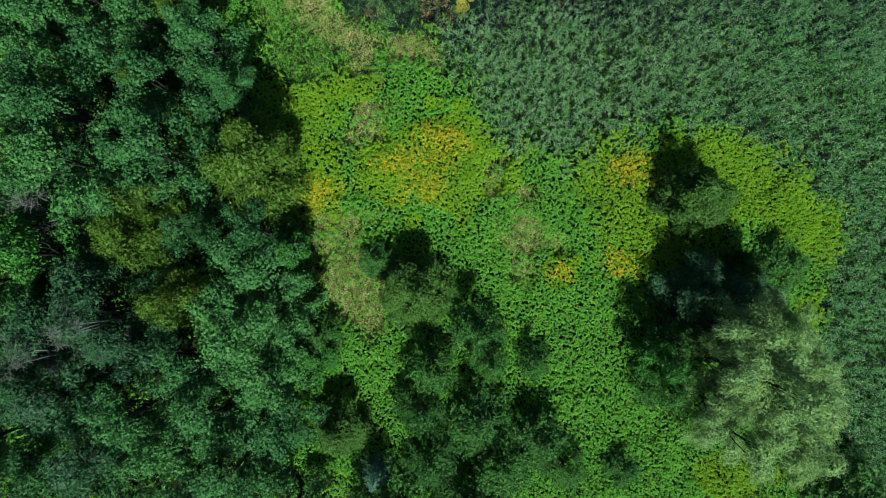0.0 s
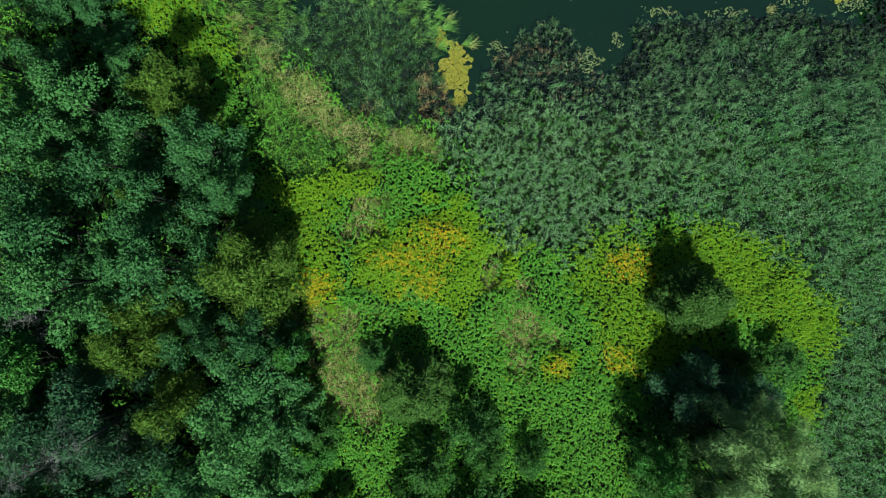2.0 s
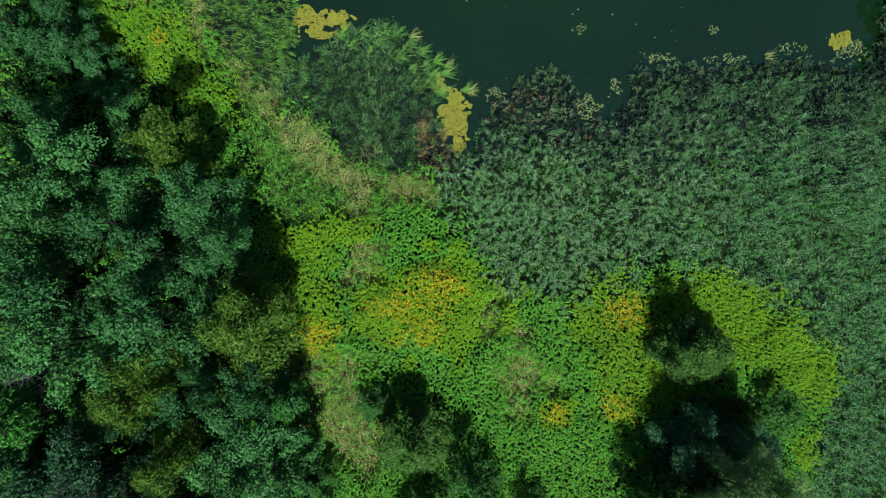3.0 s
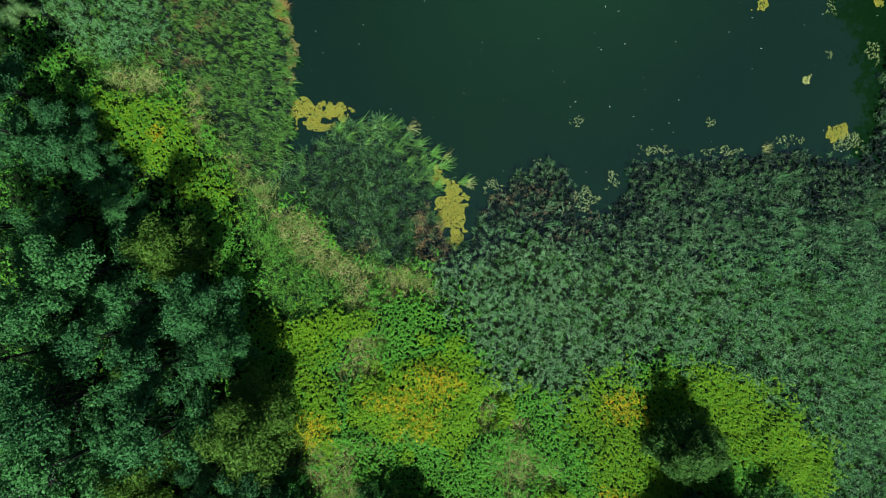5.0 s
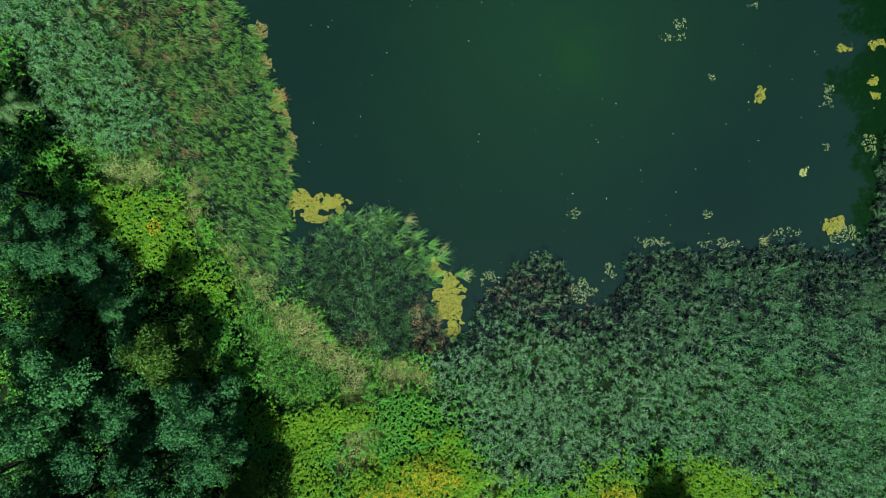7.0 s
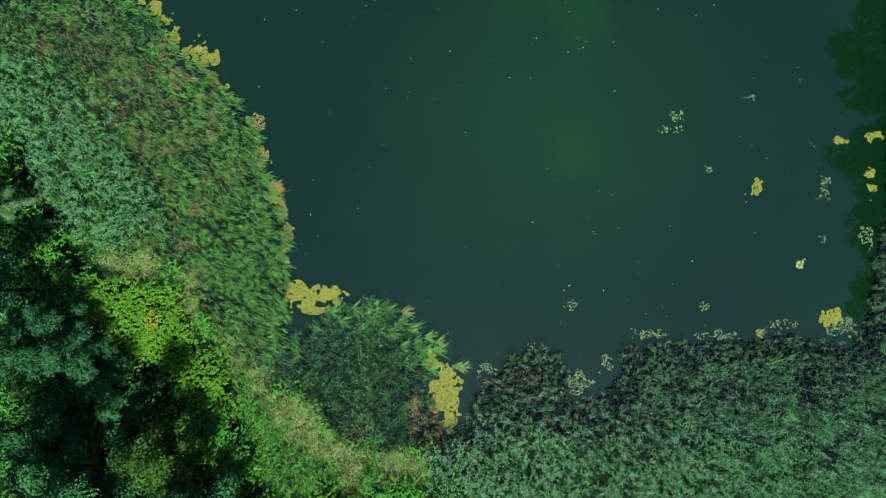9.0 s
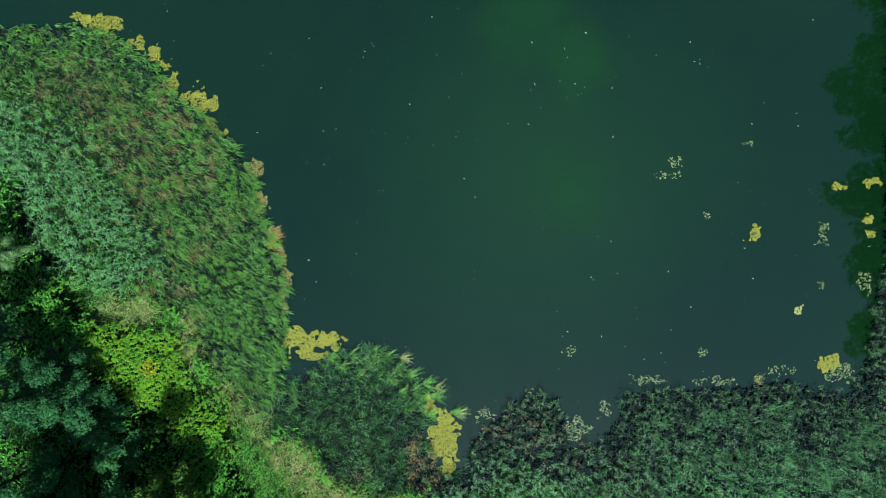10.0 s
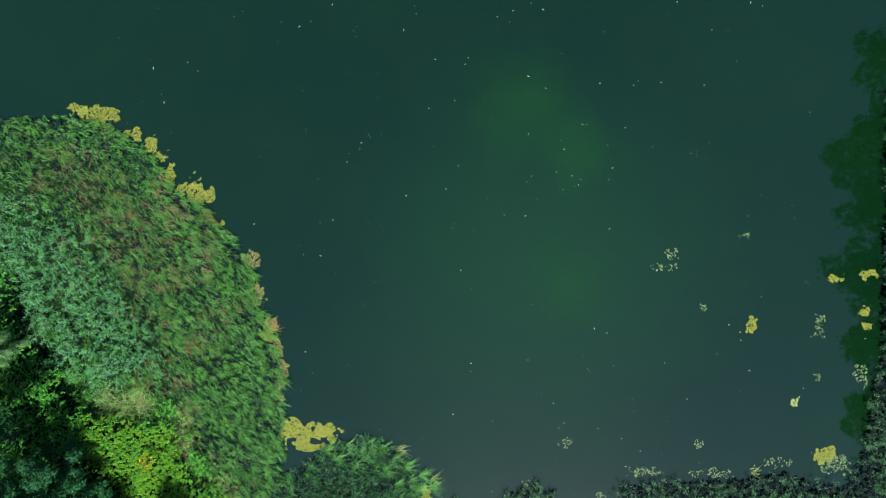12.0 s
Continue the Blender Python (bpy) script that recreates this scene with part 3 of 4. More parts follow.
blade_stand("dead_sedge", *(a[is_brown & some & west_m] for a in (x, y)), M_BROWN, "brown dead sedge blades among the green ones", 1.25, 10, 0.026, (0.95, -0.52), spread=0.32, category="sedges", comb=0.4, clump=0.16, own=0.18)
lush = rush_m & (rng.random(len(x)) < np.clip((x - 17) / 30, 0.03, 0.4)) & (field(x, y, 1.3, 55) > 0.42) & (edge_gap(POND, x, y) > 2.0)
blade_stand("bulrush_bed", *(a[lush] for a in (x, y)), M_REED_GREEN, "fresh green bulrush clumps bent in all directions", 1.3, 12, 0.026, (0.3, -0.15), 0.35, droop=0.35, category="rushes", comb=1.6, clump=0.12, own=0.2)
sel = is_brown & some & cape_m
blade_stand("dead_cattail_bed", x[sel], y[sel], M_BROWN, "reddish brown dead cattail blades fringing the cape", 0.95, 9, 0.026, (0.3, 0.0), 0.55, droop=0.4, category="cattails", comb=1.2, clump=0.14, own=0.3)
sel = is_brown & some & rush_m
reed_stand("dead_reed_bed", x[sel], y[sel], rng.uniform(0.7, 1.3, sel.sum()), M_DEAD, "brown dead reed leaves among the green ones", (0.05, 0.1), 12, 0.25, 0.030, 0.35)
x, y, wx, wy = spots(0.28)
reed_m, cat_m, rush_m, herb_m = stands(wx, wy)
straw = np.maximum(blots(STRAW_SPOTS, x, y, 4, 1.1) + 0.18, blots(STRAW_PATH, x, y, 4, 1.3) - 0.09)
meadow = inside(MEADOW, wx, wy) | inside(MEADOW_NORTH, wx, wy)
dry = herb_m & (straw > 0.02)
dice = rng.random(len(x))
grassy = herb_m & meadow & ~dry & ((y > 26) | (rng.random(len(x)) < 0.9))
blade_stand("dry_grass", *(a[dry & (dice < 0.9)] for a in (x, y)), M_STRAW, "dry straw-coloured grass flattened between the herbs", 1.2, 9, 0.026, (0.4, -0.2), 0.7, 0.5, "grass", 1.0, clump=0.17)
blade_stand("meadow_grass", *(a[grassy | (dry & (dice > 0.5))] for a in (x, y)), M_GRASS, "soft light green meadow grass", 1.0, 9, 0.028, (0.45, -0.25), 0.6, 0.5, "grass", 0.8, clump=0.17)

x, y, wx, wy = spots(0.62)
reed_m, cat_m, rush_m, herb_m = stands(wx, wy)
dry_foot = ~rush_m & ~cat_m & (~herb_m | inside(WOOD, wx, wy) | (rng.random(len(x)) < 0.3)) & (edge_gap(POND, x, y) > 2.6)
x, y = x[dry_foot], y[dry_foot]
under = np.stack([x, y, rng.uniform(0.15, 0.4, len(x))], -1)
ob = tagged(new("undergrowth"), "low dark green undergrowth on the marsh floor", "plants", kind="stuff")
turn = rng.uniform(0, 6.283, len(x))
out = [leaves(under, np.stack([np.cos(turn + k), np.sin(turn + k), rng.normal(0.1, 0.25, len(x))], -1), rng.uniform(0.28, 0.5, len(x)), 0.24) for k in (0, 1.6, 3.1, 4.7)]
quads("leaf_mass", np.concatenate(out), M_UNDER, ob)

# an added layer of near-black blades paints the shade between the stems
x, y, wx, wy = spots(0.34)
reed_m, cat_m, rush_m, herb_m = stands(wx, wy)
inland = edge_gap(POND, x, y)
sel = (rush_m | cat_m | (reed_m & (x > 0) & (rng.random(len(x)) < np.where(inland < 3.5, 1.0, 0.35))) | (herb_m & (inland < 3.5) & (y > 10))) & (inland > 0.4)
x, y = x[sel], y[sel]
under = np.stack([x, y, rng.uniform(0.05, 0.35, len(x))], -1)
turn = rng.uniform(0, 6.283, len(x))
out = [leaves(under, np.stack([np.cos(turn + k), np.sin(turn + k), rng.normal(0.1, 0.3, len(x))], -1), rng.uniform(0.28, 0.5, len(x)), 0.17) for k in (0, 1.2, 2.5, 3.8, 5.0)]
ob = tagged(new("rotting_reeds"), "near-black blades added as painted shade between the standing plants", "reeds", kind="stuff")
quads("blade_mass", np.concatenate(out), M_GAP_SHADE, ob)

# ---------- trees and shrubs ----------


def frames_of(n):
    """Two unit vectors across each of the given directions."""
    e = unit(np.cross(n, np.where(np.abs(n[:, 2:]) < 0.9, [[0, 0, 1.0]], [[1.0, 0, 0]])))
    return e, np.cross(n, e)


def crown_leaves(h, r, low, lobes, skirt, tufts, per_tuft, leaf, narrow, wide, long, loose, roll, core, bough, big, droop, squat, tiers, peak):
    """Leaves of a crown: boughs over a dome and lower ones round it, with gaps between them. Each bough is a mound of
    leafy tufts, closed below by older leaves, with big hidden leaves added inside to block light; in a tuft the leaves
    lie over one another round a shoot. Also the boughs' centres."""
    mid = h * (0.5 + 0.5 * low)
    half = h - mid - 0.25 * r * big
    centres, out = [], []
    for i in range(lobes + skirt):
        a = i * 2.39996 + rng.uniform(-0.35, 0.35)
        if i < lobes:
            ring = math.sqrt((i + 0.4) / lobes) * 0.84
            dome = (1 - peak) * math.sqrt(max(0.0, 1 - 0.9 * ring * ring)) + peak * (1.05 - 1.2 * ring)
            lift = mid + half * (dome - tiers * (i % 3) * rng.uniform(0.3, 0.5))
        else:
            ring = rng.uniform(0.6, 0.85)
            lift = h * rng.uniform(0.2, 0.5)
        c = np.array([math.cos(a) * ring * r, math.sin(a) * ring * r, lift])
        tip = rng.uniform(-0.15, 0.35)
        away = unit(np.array([math.cos(a), math.sin(a), -tip]))
        across = np.array([-math.sin(a), math.cos(a), 0])
        turn = np.stack([away, across, np.cross(away, across)])
        size = r * big * rng.uniform(0.22, 0.36)
        radii = np.array([bough, 1.0, squat]) * size
        centres.append(c)

        def mound(n, deep):
            """Places on the bough's outside and the way it faces there."""
            u = (np.arange(n) + rng.random(n)) / n
            cos = 1 - u * 1.3
            sin = np.sqrt(np.maximum(1 - cos * cos, 0))
            t = np.arange(n) * 2.39996 + rng.normal(0, 0.3, n)
            d = np.stack([np.cos(t) * sin, np.sin(t) * sin, cos], -1)
            spot = c + (d * radii * (deep * rng.uniform(0.82, 1.12, (n, 1)))) @ turn
            spot[:, 2] -= droop * size * sin**2
            return spot, unit((d / radii) @ turn)

        spot, face = mound(tufts, 1.0)
        axis = unit(face + 0.7 * away + np.array([0, 0, 0.5]) + rng.normal(0, 0.25, (tufts, 3)))
        grow = rng.uniform(0.65, 1.35, tufts)
        spot, axis, grow = (np.repeat(v, per_tuft, 0) for v in (spot, axis, grow))
        n = len(spot)
        e1, e2 = frames_of(axis)
        cos = 1 - 1.25 * rng.random((n, 1))
        sin = np.sqrt(np.maximum(1 - cos * cos, 0))
        t = rng.uniform(0, 6.283, (n, 1))
        radial = e1 * np.cos(t) + e2 * np.sin(t)
        at = spot + (axis * long * cos + radial * wide * sin) * grow[:, None]
        way = unit(radial * cos * wide - axis * sin * long) + 0.3 * (radial * sin + axis * cos) + rng.normal(0, loose, (n, 3))
        size_of = leaf * rng.uniform(0.65, 1.3, n)
        out.append(leaves(at, way, size_of, size_of * narrow, roll=roll))
        spot, face = mound(core, 0.84)
        e1, e2 = frames_of(face)
        t = rng.uniform(0, 6.283, (core, 1))
        out.append(leaves(spot, e1 * np.cos(t) + e2 * np.sin(t) + 0.15 * face, leaf * 2.0 * rng.uniform(0.7, 1.3, core), leaf * (0.1 + 1.5 * narrow), roll=0.35))
        # oversized leaves hidden in the bough, added only to block light and deepen its shade
        inner = max(12, core // 5)
        spot, face = mound(inner, 0.5)
        e1, e2 = frames_of(face)
        t = rng.uniform(0, 6.283, (inner, 1))
        out.append(leaves(spot, e1 * np.cos(t) + e2 * np.sin(t), 0.42 * size * rng.uniform(0.8, 1.2, inner), 0.3 * size, roll=0.25))
    return np.concatenate(out), centres


def tree(name, label, category, mat, h, r, low=-0.3, lobes=12, skirt=2, tufts=24, per_tuft=16, leaf=0.17, narrow=0.7, wide=0.32, long=0.30, loose=0.3, roll=0.4, core=120, bough=1.3, big=1.05, droop=0.15, squat=0.75, tiers=0.8, peak=0.0, limbs=8, bare=0, wood=None):
    """A tapered trunk that leans a little, limbs to the boughs of the crown, and the crown's leaves."""
    thing = tagged(new(name), label, category)
    verts, centres = crown_leaves(h, r, low, lobes, skirt, tufts, per_tuft, leaf, narrow, wide, long, loose, roll, core, bough, big, droop, squat, tiers, peak)
    sway = Vector((rng.uniform(-0.3, 0.3), rng.uniform(-0.3, 0.3), 0))
    spine = [Vector((0, 0, -0.1)) + Vector((0, 0, h * 0.82)) * s + sway * math.sin(3 * s) for s in (0, 0.06, 0.3, 0.55, 0.8, 1.0)]
    thick = 0.035 * h * 0.5 + 0.03
    bm = bmesh.new()
    tube(bm, spine, [thick * 1.35, thick, thick * 0.8, thick * 0.6, thick * 0.35, thick * 0.12])
    part("trunk", bm, wood or M_BARK, thing)
    order = list(range(len(centres)))
    for i in order[:: max(1, len(order) // limbs)]:
        end = Vector(centres[i])
        root = spine[2].lerp(spine[4], rng.uniform(0.0, 1.0))
        root.z = min(root.z, end.z - 0.3)
        bend = root.lerp(end, 0.5) + Vector((0, 0, -0.08 * h))
        bm = bmesh.new()
        tube(bm, [root, bend, end], [thick * 0.4, thick * 0.28, thick * 0.08], 5)
        part("limb", bm, wood or M_BARK, thing)
    if mat:
        quads("crown", verts, mat, thing)
    for i in range(bare):
        c = Vector(centres[i % len(centres)])
        bm = bmesh.new()
        for j in range(10):
            a = rng.uniform(0, 6.283)
            tip = c + Vector((math.cos(a), math.sin(a), rng.uniform(0.0, 0.7))) * r * rng.uniform(0.25, 0.5)
            kink = c.lerp(tip, 0.5) + Vector(rng.normal(0, 0.12, 3))
            tube(bm, [c, kink, tip], [0.024, 0.016, 0.006], 4)
            for m in range(7):
                q = c.lerp(tip, rng.uniform(0.4, 0.9))
                tube(bm, [q, q + Vector(rng.normal(0, 0.35, 3)) + Vector((0, 0, 0.2))], [0.012, 0.005], 3)
        part("bare_branch", bm, M_DEADWOOD, thing, "bleached leafless twigs")
    return thing


def grove(makers, rows, group, slim=0.98):
    """Stands copies of the given model trees, turned and sized, at rows of (x, y, height, crown radius)."""
    for i, (x, y, h, r) in enumerate(rows):
        model, mh, mr = makers[i % len(makers)]
        size = Vector((slim * r / mr, slim * r / mr, h / mh))
        place = pose(x, y, 0.1, 0, 0, (i * 137.5) % 360)
        if model.get("stood"):
            # copies take over the model's own size
            own = model.scale
            copy_thing(model, place @ Matrix.Diagonal((size.x / own.x, size.y / own.y, size.z / own.z, 1)))
        else:
            model.matrix_basis = place @ Matrix.Diagonal((*size, 1))
            model["stood"] = 1
            tagged(model, group=group)


def models(count, name, label, category, mat, h, r, **kw):
    return [(tree(name, label, category, mat, h, r, **kw), h, r) for _ in range(count)]


ALDERS = models(5, "alder_tree", "tall dark green alder tree with a ragged crown", "tree", M_ALDER, 14, 4.0, lobes=14, skirt=3, tufts=20, per_tuft=19, leaf=0.165, narrow=0.75, wide=0.23, long=0.44, core=130, bough=1.8, big=0.79, tiers=1.0)
grove(ALDERS, [(-30.0, 16.6, 17.0, 3.6), (-25.3, 15.0, 15.0, 3.6), (-19.9, 16.9, 13.0, 3.2), (-22.0, 12.5, 15.0, 3.4), (-17.6, 13.6, 11.0, 2.4), (-28.5, 9.9, 20.0, 4.2), (-27.1, 6.1, 18.0, 4.2), (-31.1, 6.2, 18.0, 3.4), (-21.9, 7.2, 16.0, 3.8), (-20.0, 1.6, 13.5, 2.4), (-15.5, 1.4, 12.0, 2.8)], "alders of the wood", 0.93)
grove(ALDERS, [(-15.2, -2.2, 13.0, 4.0), (-13.6, -5.4, 11.5, 3.2), (-17.1, -7.0, 13.5, 4.0), (-20.1, -9.7, 13.0, 3.0), (-14.4, -9.9, 12.0, 3.6), (-25.2, -13.5, 14.0, 3.4), (-18.1, -13.2, 13.0, 3.6), (-13.5, -14.4, 12.0, 3.2), (-33.2, 13.5, 18.0, 3.6), (-34.9, 1.8, 15.0, 3.4)], "alders of the wood", 0.93)
grove(ALDERS, [(-22.4, -16.1, 14.0, 3.4), (-16.6, -17.7, 13.0, 3.6), (-33.3, -18.7, 14.0, 3.4), (-29.0, -23.0, 13.0, 4.0), (-20.6, -23.0, 13.0, 4.0), (-13.2, -22.9, 12.0, 3.8), (-35.5, -2.6, 14.0, 3.4), (-35.3, -10.4, 14.0, 3.4), (-35.5, -14.8, 14.0, 3.2)], "alders of the wood", 0.93)
grove(ALDERS, [(-28.0, 19.8, 15.0, 4.2), (-31.3, 18.6, 16.0, 3.4), (-20.0, 17.7, 10.0, 2.4), (-23.6, 17.5, 14.0, 2.8), (-32.4, 24.4, 11.5, 2.3), (-34.4, 30.5, 9.5, 2.6), (-33.9, 17.7, 16.0, 3.4), (-35.8, 23.6, 15.0, 3.0), (-34.5, 31.2, 14.5, 3.2), (-37.0, 35.4, 13.0, 3.4)], "alders of the wood", 0.93)
grove(ALDERS, [(-32.6, 32.8, 8.5, 2.3), (-31.1, 30.3, 8.5, 2.2), (-28.4, 25.4, 6.0, 2.2), (-29.6, 28.2, 6.5, 2.2)], "alders of the wood", 0.93)
LIGHT = models(2, "maple_tree", "light green broadleaf tree with rounded crown", "tree", M_MAPLE, 9, 3.0, lobes=11, skirt=2, tufts=22, per_tuft=14, leaf=0.18, narrow=0.75, wide=0.28, long=0.2, core=110)
grove(LIGHT, [(-32.1, -0.4, 15.0, 2.6), (-11.3, -9.8, 6.0, 1.8), (18.1, -9.6, 11.0, 1.7), (-34.1, -16.8, 13.0, 1.8), (-13.1, 0.0, 8.0, 1.6)], "light green trees")
OLIVES = models(2, "olive_shrub", "olive green bushy willow with fine soft leaves", "shrub", M_OLIVE, 9, 3.2, low=-0.5, lobes=12, tufts=22, per_tuft=14, leaf=0.21, narrow=0.30, wide=0.24, long=0.42, loose=0.3, core=160, bough=1.2, big=1.15, skirt=4, tiers=0.5)
grove(OLIVES, [(-15.3, 6.2, 14.0, 3.5), (-15.3, 8.8, 12.8, 2.6), (-24.8, 4.2, 14.0, 2.4), (-25.2, 0.9, 14.0, 2.6), (-21.9, -3.9, 13.5, 2.4), (-23.5, 12.9, 15.0, 1.6)], "olive bushes")
grove(OLIVES, [(-22.4, 21.6, 12.5, 2.8)], "olive bushes")
SPIRES = models(2, "willow_shrub", "olive green conical willow shrub with fine soft leaves", "shrub", M_OSIER, 9, 2.8, low=-0.5, lobes=15, tufts=20, per_tuft=14, leaf=0.21, narrow=0.30, wide=0.24, long=0.42, loose=0.3, core=170, bough=1.1, big=0.98, skirt=6, tiers=0.3, peak=0.6)
grove(SPIRES, [(-2.1, -3.9, 8.8, 3.0), (22.0, 4.5, 9.8, 2.7), (-9.2, -16.0, 7.5, 2.4), (23.4, 4.2, 9.2, 2.2), (-11.6, -4.1, 7.0, 1.0), (21.6, 1.8, 6.0, 0.9), (26.8, -1.3, 8.0, 1.1)], "olive bushes", 1.05)
GREY = models(2, "grey_willow", "grey-green willow in half shade with narrow leaves", "tree", M_WILLOW, 12, 4.0, lobes=12, skirt=2, tufts=22, per_tuft=14, leaf=0.24, narrow=0.34, wide=0.26, long=0.5, loose=0.35, core=150, bough=1.4, bare=2)
grove(GREY, [(-32.0, -7.4, 14.0, 3.6), (-34.4, -4.6, 13.0, 2.8), (-34.2, -9.7, 13.0, 2.8), (-31.1, -12.2, 14.0, 3.4), (-28.5, -16.1, 13.0, 3.4), (-27.8, -5.1, 15.5, 3.8), (-24.6, -7.6, 14.0, 2.8), (-28.5, -1.3, 12.0, 2.6), (25.7, -4.6, 6.0, 2.6), (24.0, -3.0, 5.0, 2.4), (27.9, -4.4, 6.0, 2.2), (22.6, -6.4, 5.5, 2.2), (20.6, -4.0, 7.5, 2.2), (22.6, -2.2, 7.0, 2.0)], "grey willows")
SILVER = models(2, "silver_willow", "large silvery pale green willow with drooping soft foliage", "tree", M_SILVER, 14, 4.6, low=-0.5, lobes=15, skirt=3, tufts=26, per_tuft=20, leaf=0.24, narrow=0.22, wide=0.24, long=0.55, loose=0.25, roll=0.3, core=200, bough=1.5, big=0.9, droop=0.3, tiers=0.6)
grove(SILVER, [(23.6, -6.6, 15.5, 2.8), (22.7, -9.2, 15.0, 2.5), (25.6, -10.6, 17.5, 3.8), (22.5, -12.8, 13.5, 2.3), (24.0, -15.0, 14.5, 3.2), (29.2, -13.8, 12.5, 3.0), (30.2, -9.6, 12.0, 2.6), (26.6, -6.0, 14.0, 2.6), (30.2, -17.2, 11.5, 2.7)], "silver willows")
grove(SILVER, [(-38.0, 43.1, 8.0, 1.5), (-40.5, 41.6, 9.0, 2.0)], "silver willows")
THORNS = models(2, "hawthorn_shrub", "dark green thorny shrub with spiky leafy shoots", "shrub", M_THORN, 8, 2.6, low=-0.4, lobes=12, skirt=3, tufts=14, per_tuft=22, leaf=0.165, narrow=0.5, wide=0.13, long=0.65, loose=0.25, core=120, bough=1.6, big=0.85, tiers=0.35, peak=0.85)
grove(THORNS, [(2.9, -7.5, 9.0, 2.2), (-0.9, -10.5, 9.5, 2.0), (4.1, -10.0, 8.0, 1.6), (3.2, -15.4, 8.5, 2.5), (-2.1, -14.1, 9.0, 1.9), (8.5, -17.2, 7.0, 2.4), (5.6, -19.4, 8.5, 2.5), (-1.2, -18.6, 8.0, 2.2), (30.6, -1.6, 6.5, 2.0), (22.5, -8.1, 8.0, 2.0), (20.0, -10.2, 10.0, 1.8), (8.3, -10.3, 6.0, 1.4), (19.6, -12.2, 9.0, 2.0), (-6.0, -1.2, 4.5, 1.5)], "thorny shrubs", 1.1)
grove(THORNS, [(16.3, -20.0, 5.0, 1.6), (11.0, -19.4, 7.0, 1.8), (19.4, -8.0, 10.5, 1.7), (-4.8, -23.6, 10.0, 3.0), (3.1, -23.5, 9.0, 3.0), (35.6, -22.7, 10.0, 3.6), (-10.8, -8.1, 6.0, 1.6)], "thorny shrubs", 1.1)
BANK = models(1, "bank_alder", "dark alder tree on the far bank of the pond", "tree", M_ALDER, 14, 4.5, lobes=12, tufts=14, per_tuft=7, leaf=0.32, wide=0.42, long=0.4, core=60)
grove(BANK, [(51.4, 49.5, 19, 5.0), (51.4, 64, 19, 5.0), (54.0, 57, 13, 4), (53.0, 75, 16, 4.8), (54.0, 41, 12, 4), (53.5, 86, 16, 5), (50.0, 34, 13, 4.2), (50.0, 41.5, 14, 4.4), (51.0, 57, 15, 4.6)], "alders on the bank", 1.0)
grove(BANK, [(47.2, 36.0, 8.0, 2.6), (47.0, 43.6, 8.5, 2.6), (47.5, 50.8, 9.0, 2.8), (47.2, 58.4, 8.0, 2.6), (47.4, 66.5, 9.0, 2.8)], "alders on the bank", 1.0)


def dead_tree(x, y, h, r):
    t = tree("dead_tree", "bare dead tree with tangled grey twigs", "tree", None, h, r, lobes=9, limbs=9, bare=9, wood=M_DEADWOOD)
    t.matrix_basis = pose(x, y, 0.1)


for x, y, h, r in [(-32.2, 3.2, 13.0, 2.6), (-27.4, -6.2, 16.5, 2.4), (-31.4, -8.4, 15.0, 2.0)]:
    dead_tree(x, y, h, r)


def spruce(x, y, h):
    thing = tagged(new("young_spruce"), "young blue-green spruce with whorled branches", "tree")
    bm = bmesh.new()
    tube(bm, [Vector((0, 0, -0.1)), Vector((0, 0, h * 0.6)), Vector((0, 0, h))], [0.10, 0.06, 0.012])
    part("trunk", bm, M_BARK, thing)
    out = []
    for k in range(16):
        z = h * (0.98 - 0.9 * (k / 16))
        reach = 0.15 + 0.32 * (h - z)
        for j in range(7):
            a = j * 0.8976 + k * 0.5 + rng.uniform(-0.15, 0.15)
            n = int(10 + 14 * reach)
            s = rng.uniform(0.05, 1, n)
            d = np.array([math.cos(a), math.sin(a), -0.15])
            at = np.array([0, 0, z]) + d * (s * reach)[:, None]
            side = np.array([-math.sin(a), math.cos(a), 0]) * rng.choice([-1, 1], n)[:, None]
            out.append(leaves(at, d * 0.8 + side, 0.10 + 0.22 * (1 - s) * min(reach, 1), 0.05))
    quads("crown", np.concatenate(out), M_SPRUCE, thing)
    thing.matrix_basis = pose(x, y, 0.1)


for x, y, h, r in [(-5.9, -19.8, 8.0, 2.0)]:
    spruce(x, y, h)

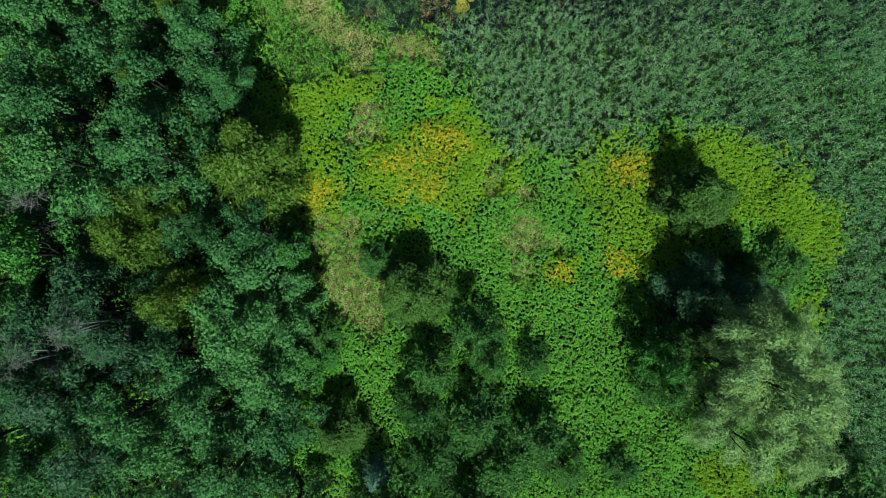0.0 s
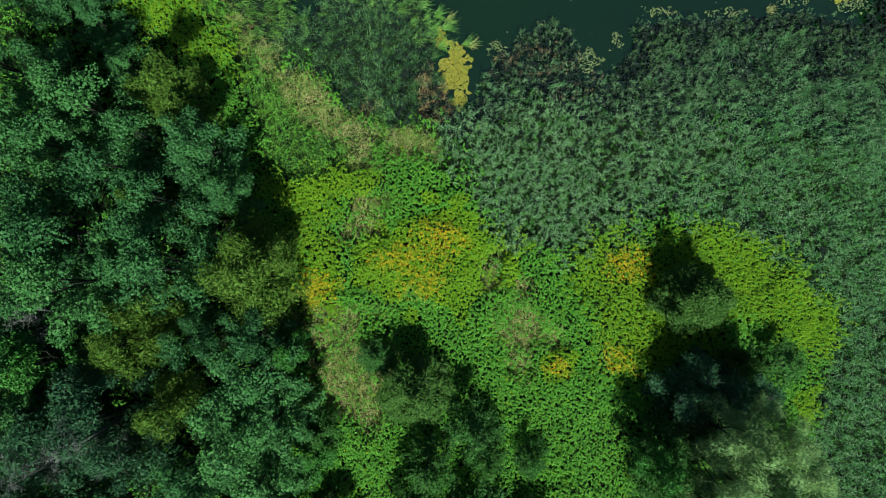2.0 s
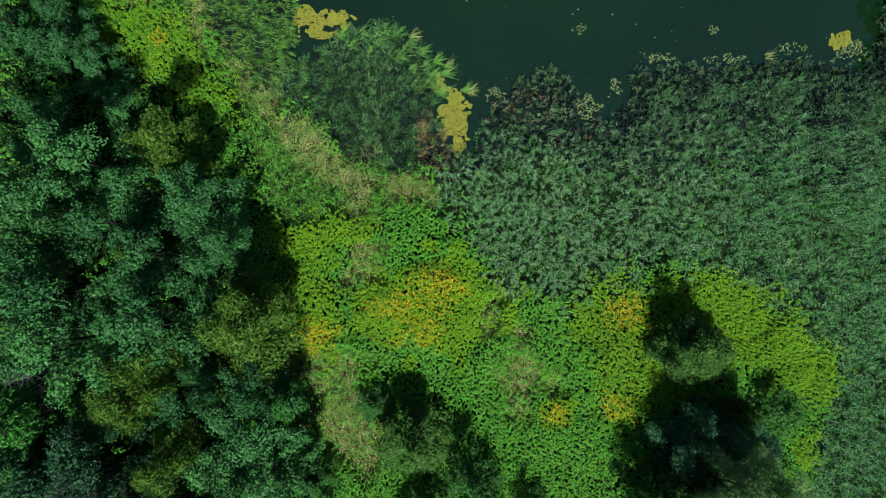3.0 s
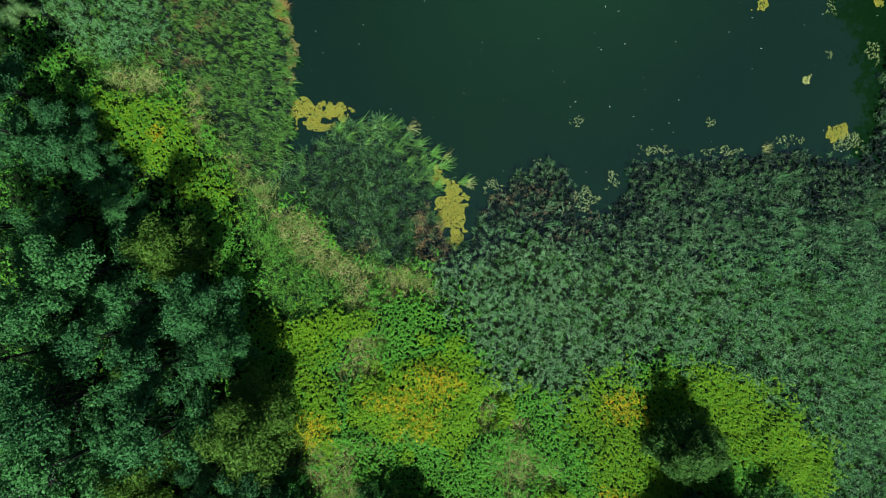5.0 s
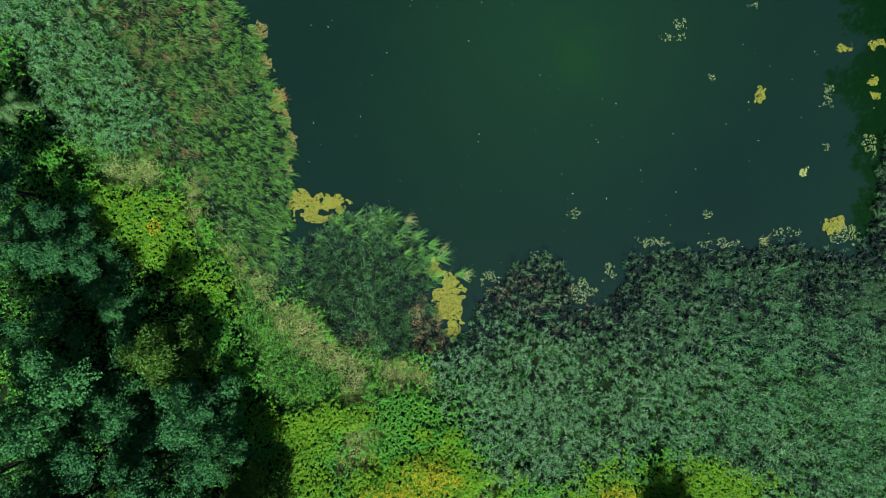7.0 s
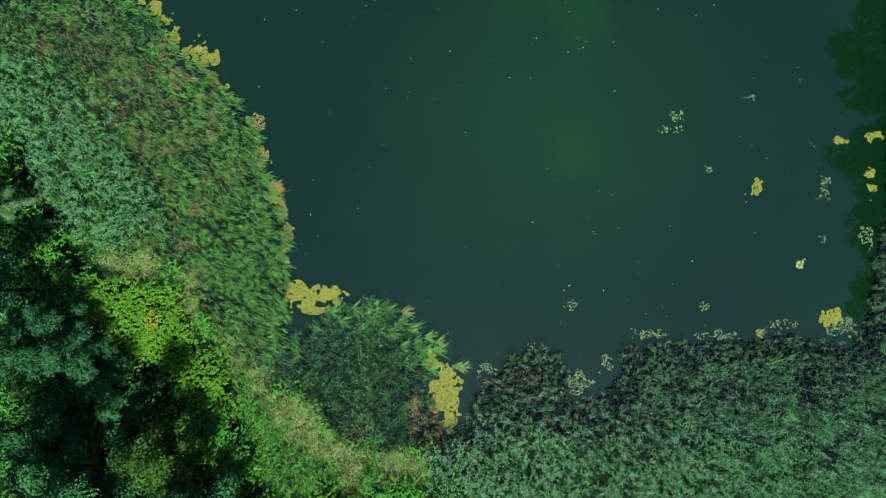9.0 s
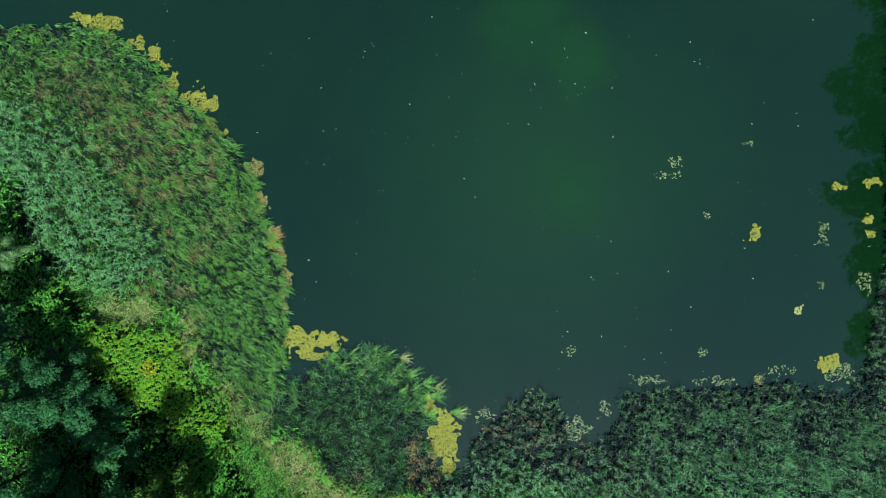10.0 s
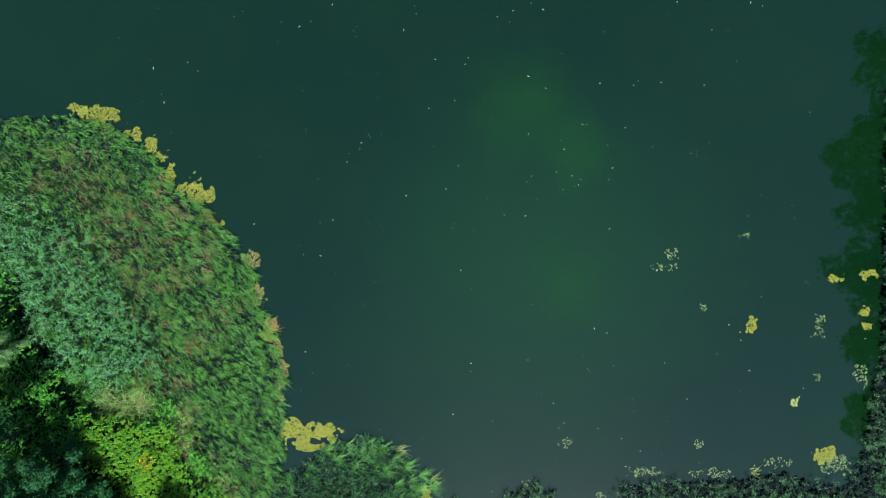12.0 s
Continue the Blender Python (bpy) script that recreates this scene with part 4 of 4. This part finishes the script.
# ---------- on and by the water ----------


def mat_of_algae(x, y, a, b, material, label, seed, grain=0.045, fill=0.9, torn=1.3):
    """A floating mat: many small lumpy pads that lie side by side, torn at the rim and holed within."""
    thing = tagged(new("algae_mat"), label, "algae", group="floating mats")
    n = int(a * b * 7.0 / (grain * grain) * 2.2)
    px, py = rng.uniform(-1.5, 1.5, n) * a, rng.uniform(-1.5, 1.5, n) * b
    coarse = min(0.9, 0.9 * min(a, b))
    ragged = 1.3 * torn * (field(px + x, py + y, coarse, seed) - 0.5) + 0.7 * torn * (field(px + x, py + y, coarse * 0.4, seed + 1) - 0.5)
    ok = (0.95 - np.hypot(px / a, py / b) ** 1.5 + ragged > 0) & (np.hypot(px / a, py / b) < 1.3 + 0.3 * rng.random(n)) & (rng.random(n) < fill)
    ok &= field(px + x, py + y, 0.2, seed + 2) > 0.14
    px, py = px[ok], py[ok]
    n = len(px)
    size = grain * rng.uniform(0.5, 1.3, n)
    turn = rng.uniform(0, 6.283, n)
    lift = 0.012 + rng.uniform(0, 0.012, n)
    rim = [np.stack([px + np.cos(turn + k * 1.5708) * size * 0.8, py + np.sin(turn + k * 1.5708) * size * 0.8, lift + rng.normal(0, 0.006, n)], -1) for k in range(4)]
    tagged(quads("pad_mass", np.stack(rim, 1), material, thing), kind="stuff")
    thing.location = (x, y, 0)


for i, (x, y, a, b) in enumerate([(-11.3, 34.8, 2.3, 1.3), (-9.1, 35.0, 1.1, 0.8), (1.0, 25.4, 1.7, 2.3), (2.0, 23.0, 1.0, 1.1), (0.3, 28.7, 0.8, 1.1), (38.0, 33.1, 0.95, 0.75)]):
    mat_of_algae(x, y, a, b, M_ALGAE, "thick yellow algae mat floating by the shore", i)
for i, (x, y, a, b) in enumerate([(-33.4, 65.6, 0.8, 0.5), (-31.8, 65.1, 1.8, 0.8), (-28.4, 63.3, 1.0, 0.6), (-26.5, 62.4, 0.5, 1.0), (-25.4, 61.1, 0.8, 0.5), (-24.6, 59.2, 0.5, 1.0), (-22.0, 57.6, 1.5, 1.1), (-22.3, 58.6, 0.6, 0.8), (-20.1, 54.7, 0.6, 0.5), (-16.8, 51.3, 0.8, 1.0), (-16.4, 47.9, 0.8, 0.9), (-14.7, 44.9, 0.8, 0.9), (-14.3, 43.0, 0.6, 0.9), (-14.1, 40.9, 0.8, 1.4), (-14.1, 38.5, 0.5, 1.3)]):
    mat_of_algae(x, y, a, b, M_ALGAE if y > 52 else M_SCUM, "small yellow-brown algae mat along the reed edge", i + 20, fill=0.6, torn=1.6)
for i, (x, y, a, b) in enumerate([(30.9, 45.4, 0.85, 0.75), (41.8, 50.4, 1.0, 0.5), (39.1, 50.0, 0.6, 0.4), (42.0, 45.5, 0.4, 0.4), (41.8, 46.9, 0.5, 0.4)]):
    mat_of_algae(x, y, a, b, M_ALGAE, "bright yellow clump of algae drifting on the pond", i + 40, 0.055, 0.9, 2.2)
for i, (x, y, a, b) in enumerate([(13.2, 34.1, 0.5, 0.4), (26.0, 34.0, 0.4, 0.4), (37.5, 45.3, 0.6, 0.9), (23.4, 51.7, 0.6, 0.8), (22.6, 50.9, 1.0, 0.3), (30.2, 53.9, 0.5, 0.5), (26.3, 47.0, 0.3, 0.3), (37.2, 40.5, 0.3, 0.3), (16.5, 28.5, 0.6, 0.9), (14.3, 26.6, 1.1, 0.9), (20.8, 31.3, 1.6, 0.4), (27.3, 31.2, 1.6, 0.4), (5.2, 27.9, 0.9, 0.6), (9.5, 30.2, 0.3, 0.3), (33.2, 32.3, 1.6, 0.4), (41.5, 40.7, 0.6, 0.9), (39.0, 31.6, 1.4, 1.1)]):
    mat_of_algae(x, y, a, b, M_PALE, "loose raft of pale floating pondweed leaves", i + 60, 0.075, 0.20, 2.4)
for i, (x, y, a, b) in enumerate([(35.2, 38.1, 0.4, 0.5)]):
    mat_of_algae(x, y, a, b, M_STRAW, "tan clump of dead reed litter drifting on the pond", i + 80, 0.06, 0.9, 2.0)


def specks():
    n = 400
    x, y = rng.uniform(-30, 44, n), rng.uniform(24, 78, n)
    ok = inside(POND, x, y) & (edge_gap(POND, x, y) > 0.3) & (rng.random(n) < 0.35 + 0.8 * (field(x, y, 9.0, 71) > 0.5))
    x, y = x[ok], y[ok]
    at = np.stack([x, y, np.full(len(x), 0.02)], -1)
    way = np.stack([rng.normal(0, 1, len(x)), rng.normal(0, 1, len(x)), np.zeros(len(x))], -1)
    ob = tagged(new("floating_debris"), "scattered pale specks of debris on the water", "debris", kind="stuff")
    quads("speck_mass", leaves(at, way, rng.gamma(2.0, 0.045, len(x)) + 0.05, 0.06, fold=0.1, roll=0.1), M_SPECK, ob)


specks()


def tussock(x, y, tall, n, mat, label, reach=0.5, name="cattail_tussock", category="cattails"):
    thing = tagged(new(name), label, category, group="tussocks at the shore")
    turn = rng.uniform(0, 6.283, n)
    at = np.stack([rng.normal(0, 0.12, n), rng.normal(0, 0.12, n), np.full(n, -0.05)], -1)
    way = np.stack([np.cos(turn) * reach + 0.75, np.sin(turn) * reach + 0.1, rng.uniform(0.4, 1.3, n)], -1)
    tagged(strips("blade_mass", blades(at, way, tall * rng.uniform(0.4, 1.15, n), 0.024, rng.uniform(0.2, 0.6, n), 4), mat, thing), kind="stuff")
    thing.matrix_basis = pose(x, y, 0.05)


for x, y in [(2.2, 28.2), (0.3, 29.7), (-5.6, 33.8), (-6.6, 33.0), (-3.4, 32.2), (-1.8, 30.3), (-7.7, 33.6), (-4.5, 33.3), (-2.3, 31.7), (-0.9, 29.5), (-1.5, 28.7), (-0.2, 27.9), (-4.0, 31.4), (-0.5, 30.9), (-5.8, 32.7), (-8.6, 32.4), (-3.0, 30.0), (-5.0, 31.6), (-7.0, 31.6), (-2.6, 28.6), (-9.6, 33.2)]:
    tussock(x, y, 1.8, 56, M_SEDGE, "fan-shaped green cattail tussock at the water's edge")
for x, y in [(2.7, 28.0), (-2.7, 33.3), (0.6, 30.6), (31.1, 31.4), (-16.6, 47.4), (-15.5, 45.3)]:
    tussock(x, y, 1.3, 30, M_STRAW, "straw-coloured fan of dead cattail blades at the shore")
for x, y in [(-15.2, 44.2), (-15.0, 44.6)]:
    tussock(x, y, 1.3, 50, M_RUST, "rust-coloured collapsed clump of dead reeds", 1.3, "rusty_clump", "reeds")
